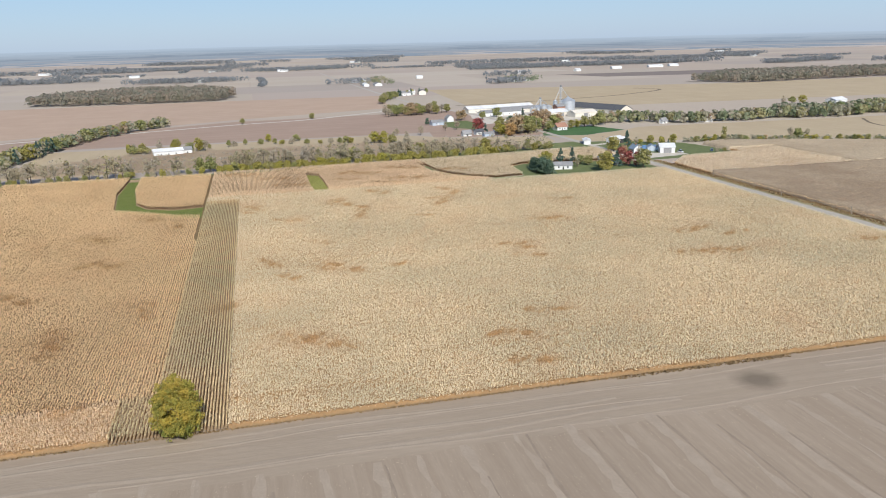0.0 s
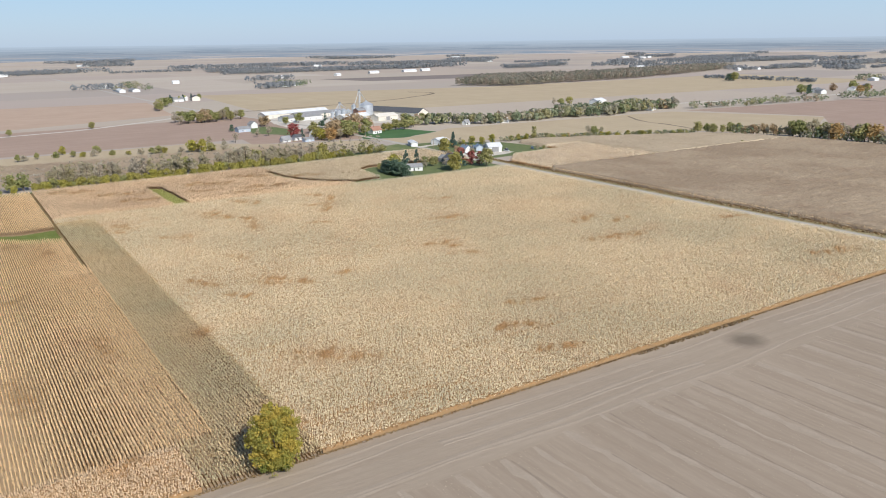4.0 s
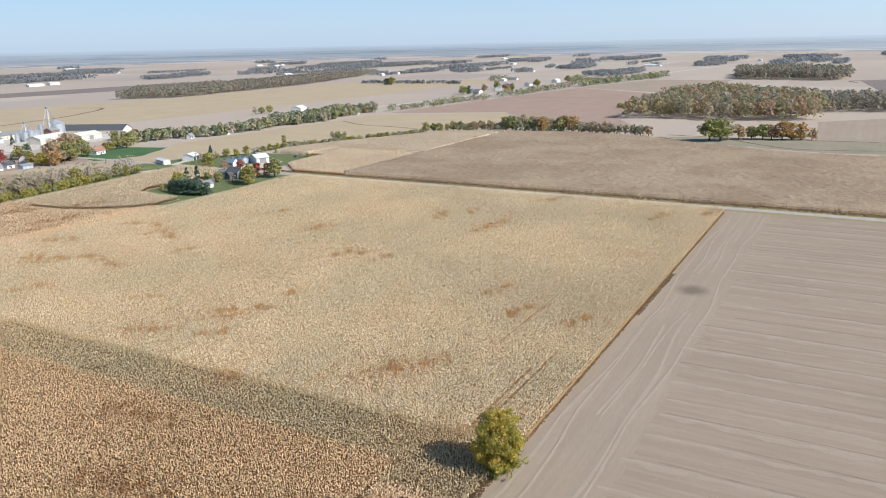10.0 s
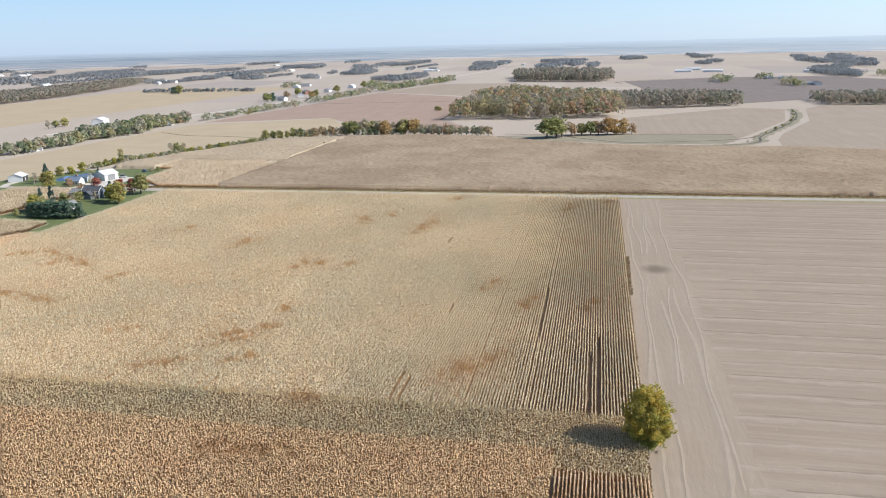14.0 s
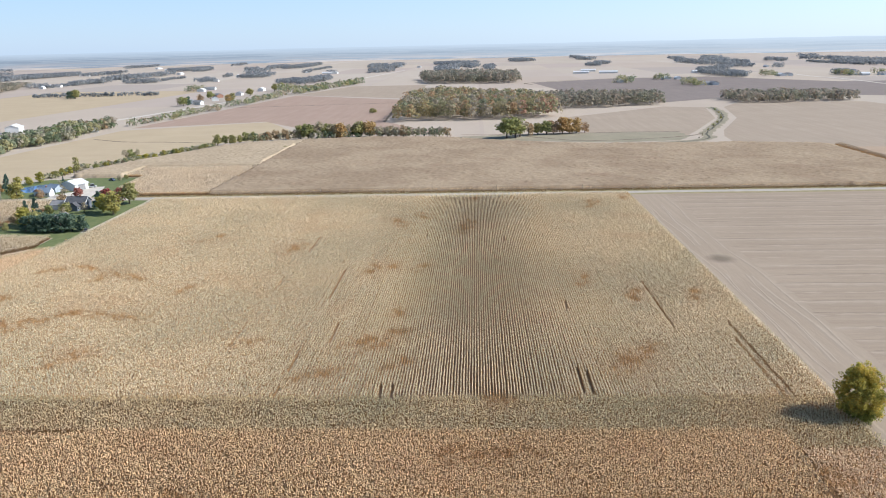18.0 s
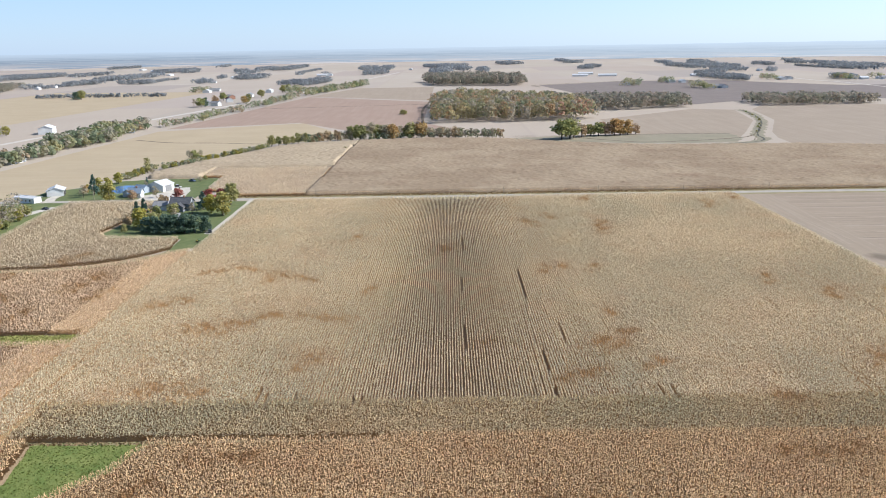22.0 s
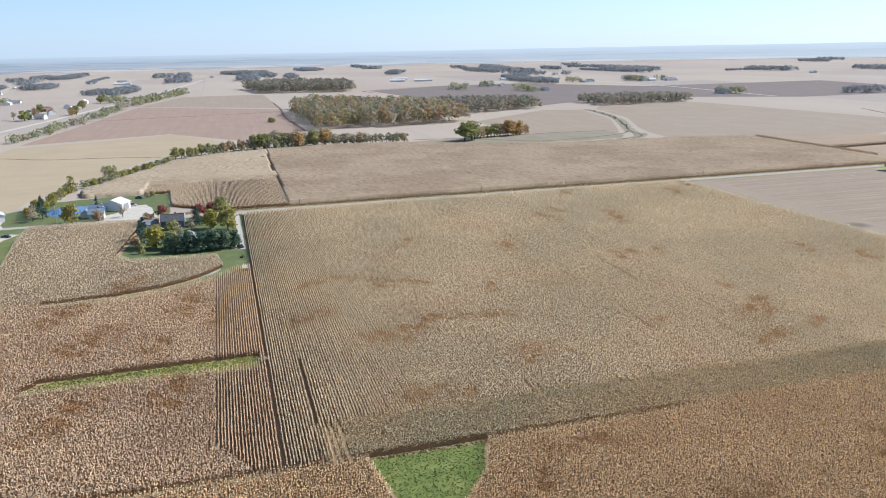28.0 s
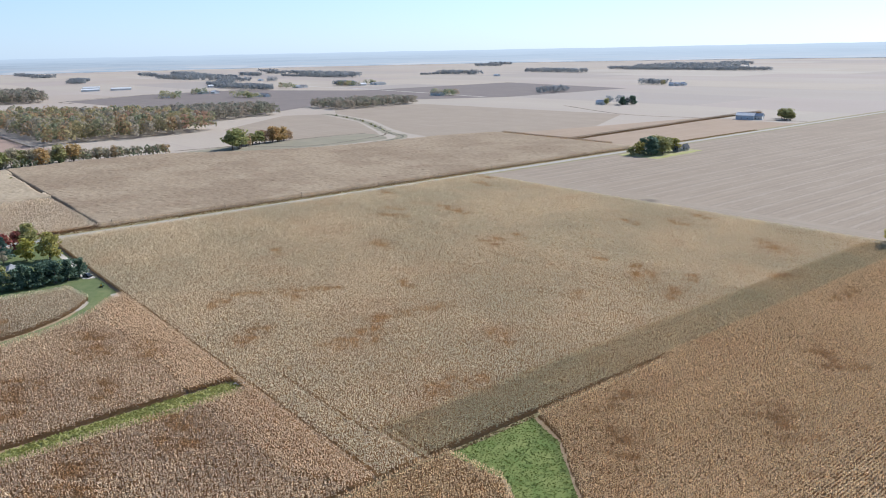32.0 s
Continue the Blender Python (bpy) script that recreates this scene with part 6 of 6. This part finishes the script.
for x, y, h, kind, w in [(185, 682, 10, "rust", 1.5), (174, 588, 9.5, "red", 1.3), (176, 577, 8, "spruce", 1.0), (183, 557, 9, "yellow", 1.2), (187, 549, 10.5, "orange", 1.3), (193, 560, 12, "rust", 1.35), (197, 553, 9, "bare", 1.3), (200, 567, 12.5, "rust", 1.3), (205, 559, 10.5, "green", 1.4), (212, 566, 10.5, "green", 1.4), (207, 576, 11, "green", 1.3), (217, 572, 10, "spruce", 1.1), (222, 585, 13, "rust", 1.3), (231, 595, 12.5, "rust", 1.3), (213, 586, 11, "yellow", 1.3), (230, 580, 9, "bare", 1.4), (225, 566, 7, "green", 1.2), (238, 590, 9, "green", 1.3), (248, 577, 7, "yellow", 1.2), (255, 581, 7, "yellow", 1.2), (262, 582, 8, "green", 1.3), (269, 580, 8, "green", 1.3), (277, 587, 9.5, "green", 1.3), (285, 592, 9, "bare", 1.4), (244, 604, 8, "green", 1.2), (252, 612, 8, "rust", 1.2), (196, 600, 9, "green", 1.3), (206, 606, 10, "pine", 1.1), (161, 609, 8, "bare", 1.5), (151, 606, 7, "bare", 1.4), (126, 585, 7.5, "bare", 1.4), (108, 590, 6, "bare", 1.3), (222, 692, 9.5, "green", 1.4), (246, 686, 8.5, "spruce", 1.1), (206, 684, 8, "green", 1.2), (148, 660, 6, "pine", 1.1), (300, 632, 9, "green", 1.3), (312, 622, 9, "green", 1.3), (184, 570, 9, "yellow", 1.2)]:
    plant(kind, x, y, h * (1.22 if 545 < y < 615 and kind in ("rust", "green", "red") else 1.0), w, Y3)
hedge([(130, 748), (192, 762)], 6, "green rust green bare", 9, 13, 4.0, "farm trees", 1.3)
hedge([(128, 770), (185, 775)], 7, "green bare rust", 9, 12, 3.0, "farm trees", 1.3)
hedge([(150, 905), (178, 1010)], 12, "green bare", 9, 12, 5.0, "far farm trees", 1.3)
hedge([(190, 1040), (240, 1070)], 8, "green yellow spruce", 7, 10, 6.0, "far farm trees", 1.2)
for x, y, h, kind, w in [(196, -8, 13, "pine", 1.6), (200, -18, 13.5, "green", 1.5), (198, -27, 12, "green", 1.4), (203, -4, 10, "yellow", 1.2), (195, -34, 10, "yellow", 1.2), (205, 2, 6, "gshrub", 0.9), (192, -16, 11, "green", 1.3), (203, -33, 9, "bare", 1.3), (206, -12, 11, "pine", 1.2)]:
    plant(kind, x, y, h, w, "grove trees")
hedge([(246, -296), (262, -318)], 4, "green bare bare green", 9, 12, 3.0, "far farm trees", 1.3)
hedge([(508, -368), (500, -392)], 5, "spruce pine spruce", 10, 12, 2.0, "far farm trees", 1.4)
hedge([(530, -360), (520, -366)], 6, "green spruce", 8, 11, 2.0, "far farm trees", 1.2)
hedge([(770, -830), (790, -850)], 8, "green bare", 9, 13, 4.0, "far farm trees", 1.3)


# ---- grass, weeds and crop residue ----
def tufts(name, poly, count, size, material, label, category="grass"):
    xs, ys = [q[0] for q in poly], [q[1] for q in poly]
    rng = np.random.default_rng(count)
    x, y = rng.uniform(min(xs), max(xs), count * 4), rng.uniform(min(ys), max(ys), count * 4)
    ok = np.flatnonzero(inside(poly, x, y))[:count]
    x, y, n = x[ok], y[ok], len(ok)
    a, s, h = rng.uniform(0, 2 * math.pi, n), size * rng.uniform(0.4, 1.2, n), size * rng.uniform(0.5, 1.4, n)
    lean = rng.normal(0, 0.5, (n, 2)) * h[:, None]
    dx, dy = np.cos(a) * s, np.sin(a) * s
    z = np.full(n, 0.04)
    v = np.stack([np.stack([x - dx, y - dy, z], 1), np.stack([x + dx, y + dy, z], 1), np.stack([x + dx * 0.5 + lean[:, 0], y + dy * 0.5 + lean[:, 1], h], 1), np.stack([x - dx * 0.5 + lean[:, 0], y - dy * 0.5 + lean[:, 1], h * 0.9], 1)], 1)
    ob = big_mesh(name, v.reshape(-1, 3), np.arange(4 * n).reshape(-1, 4), material)
    return tagged(ob, label, category, kind="stuff")


tufts("grass", GRASS_LANE, 9000, 0.2, BLADES, "short green grass blades in the waterway")
tufts("grass", [(26.4, 372.4), (33.6, 372.4), (33.2, 400), (32, 422), (26, 426), (25.6, 405)], 3200, 0.36, PALE_BLADES, "uneven yellow-green grass in the corn strip")
tufts("grass", [(-25.1, 290), (-23.6, 290), (-23.6, 450), (-25.1, 450)], 1800, 0.3, WEEDS, "dry weeds in the lane between fields")
tufts("weeds", [(-132, 136.7), (211, 136.7), (211, 137.6), (-132, 137.6)], 6000, 0.24, WEEDS, "reddish dry weeds along the corn edge", "weeds")
tufts("weeds", [(70, 135.9), (112, 135.6), (112, 137), (70, 137)], 500, 0.3, WEEDS, "thicker dark weeds along the corn edge", "weeds")
tufts("weeds", [(224, -200), (228, -200), (228, 400), (224, 400)], 5000, 0.5, WEEDS, "dry weeds on the road verge", "weeds")
tufts("residue", [(-60, 60), (216, 60), (216, 119), (-60, 119)], 14000, 0.1, STRAW, "scattered bean residue on the bare field", "residue")


# ---- from plan units to metres ----
for ob in list(scene.objects):
    if ob.parent is None and ob.type in {"MESH", "EMPTY"}:
        ob.matrix_basis = Matrix.Scale(PLAN, 4) @ ob.matrix_basis
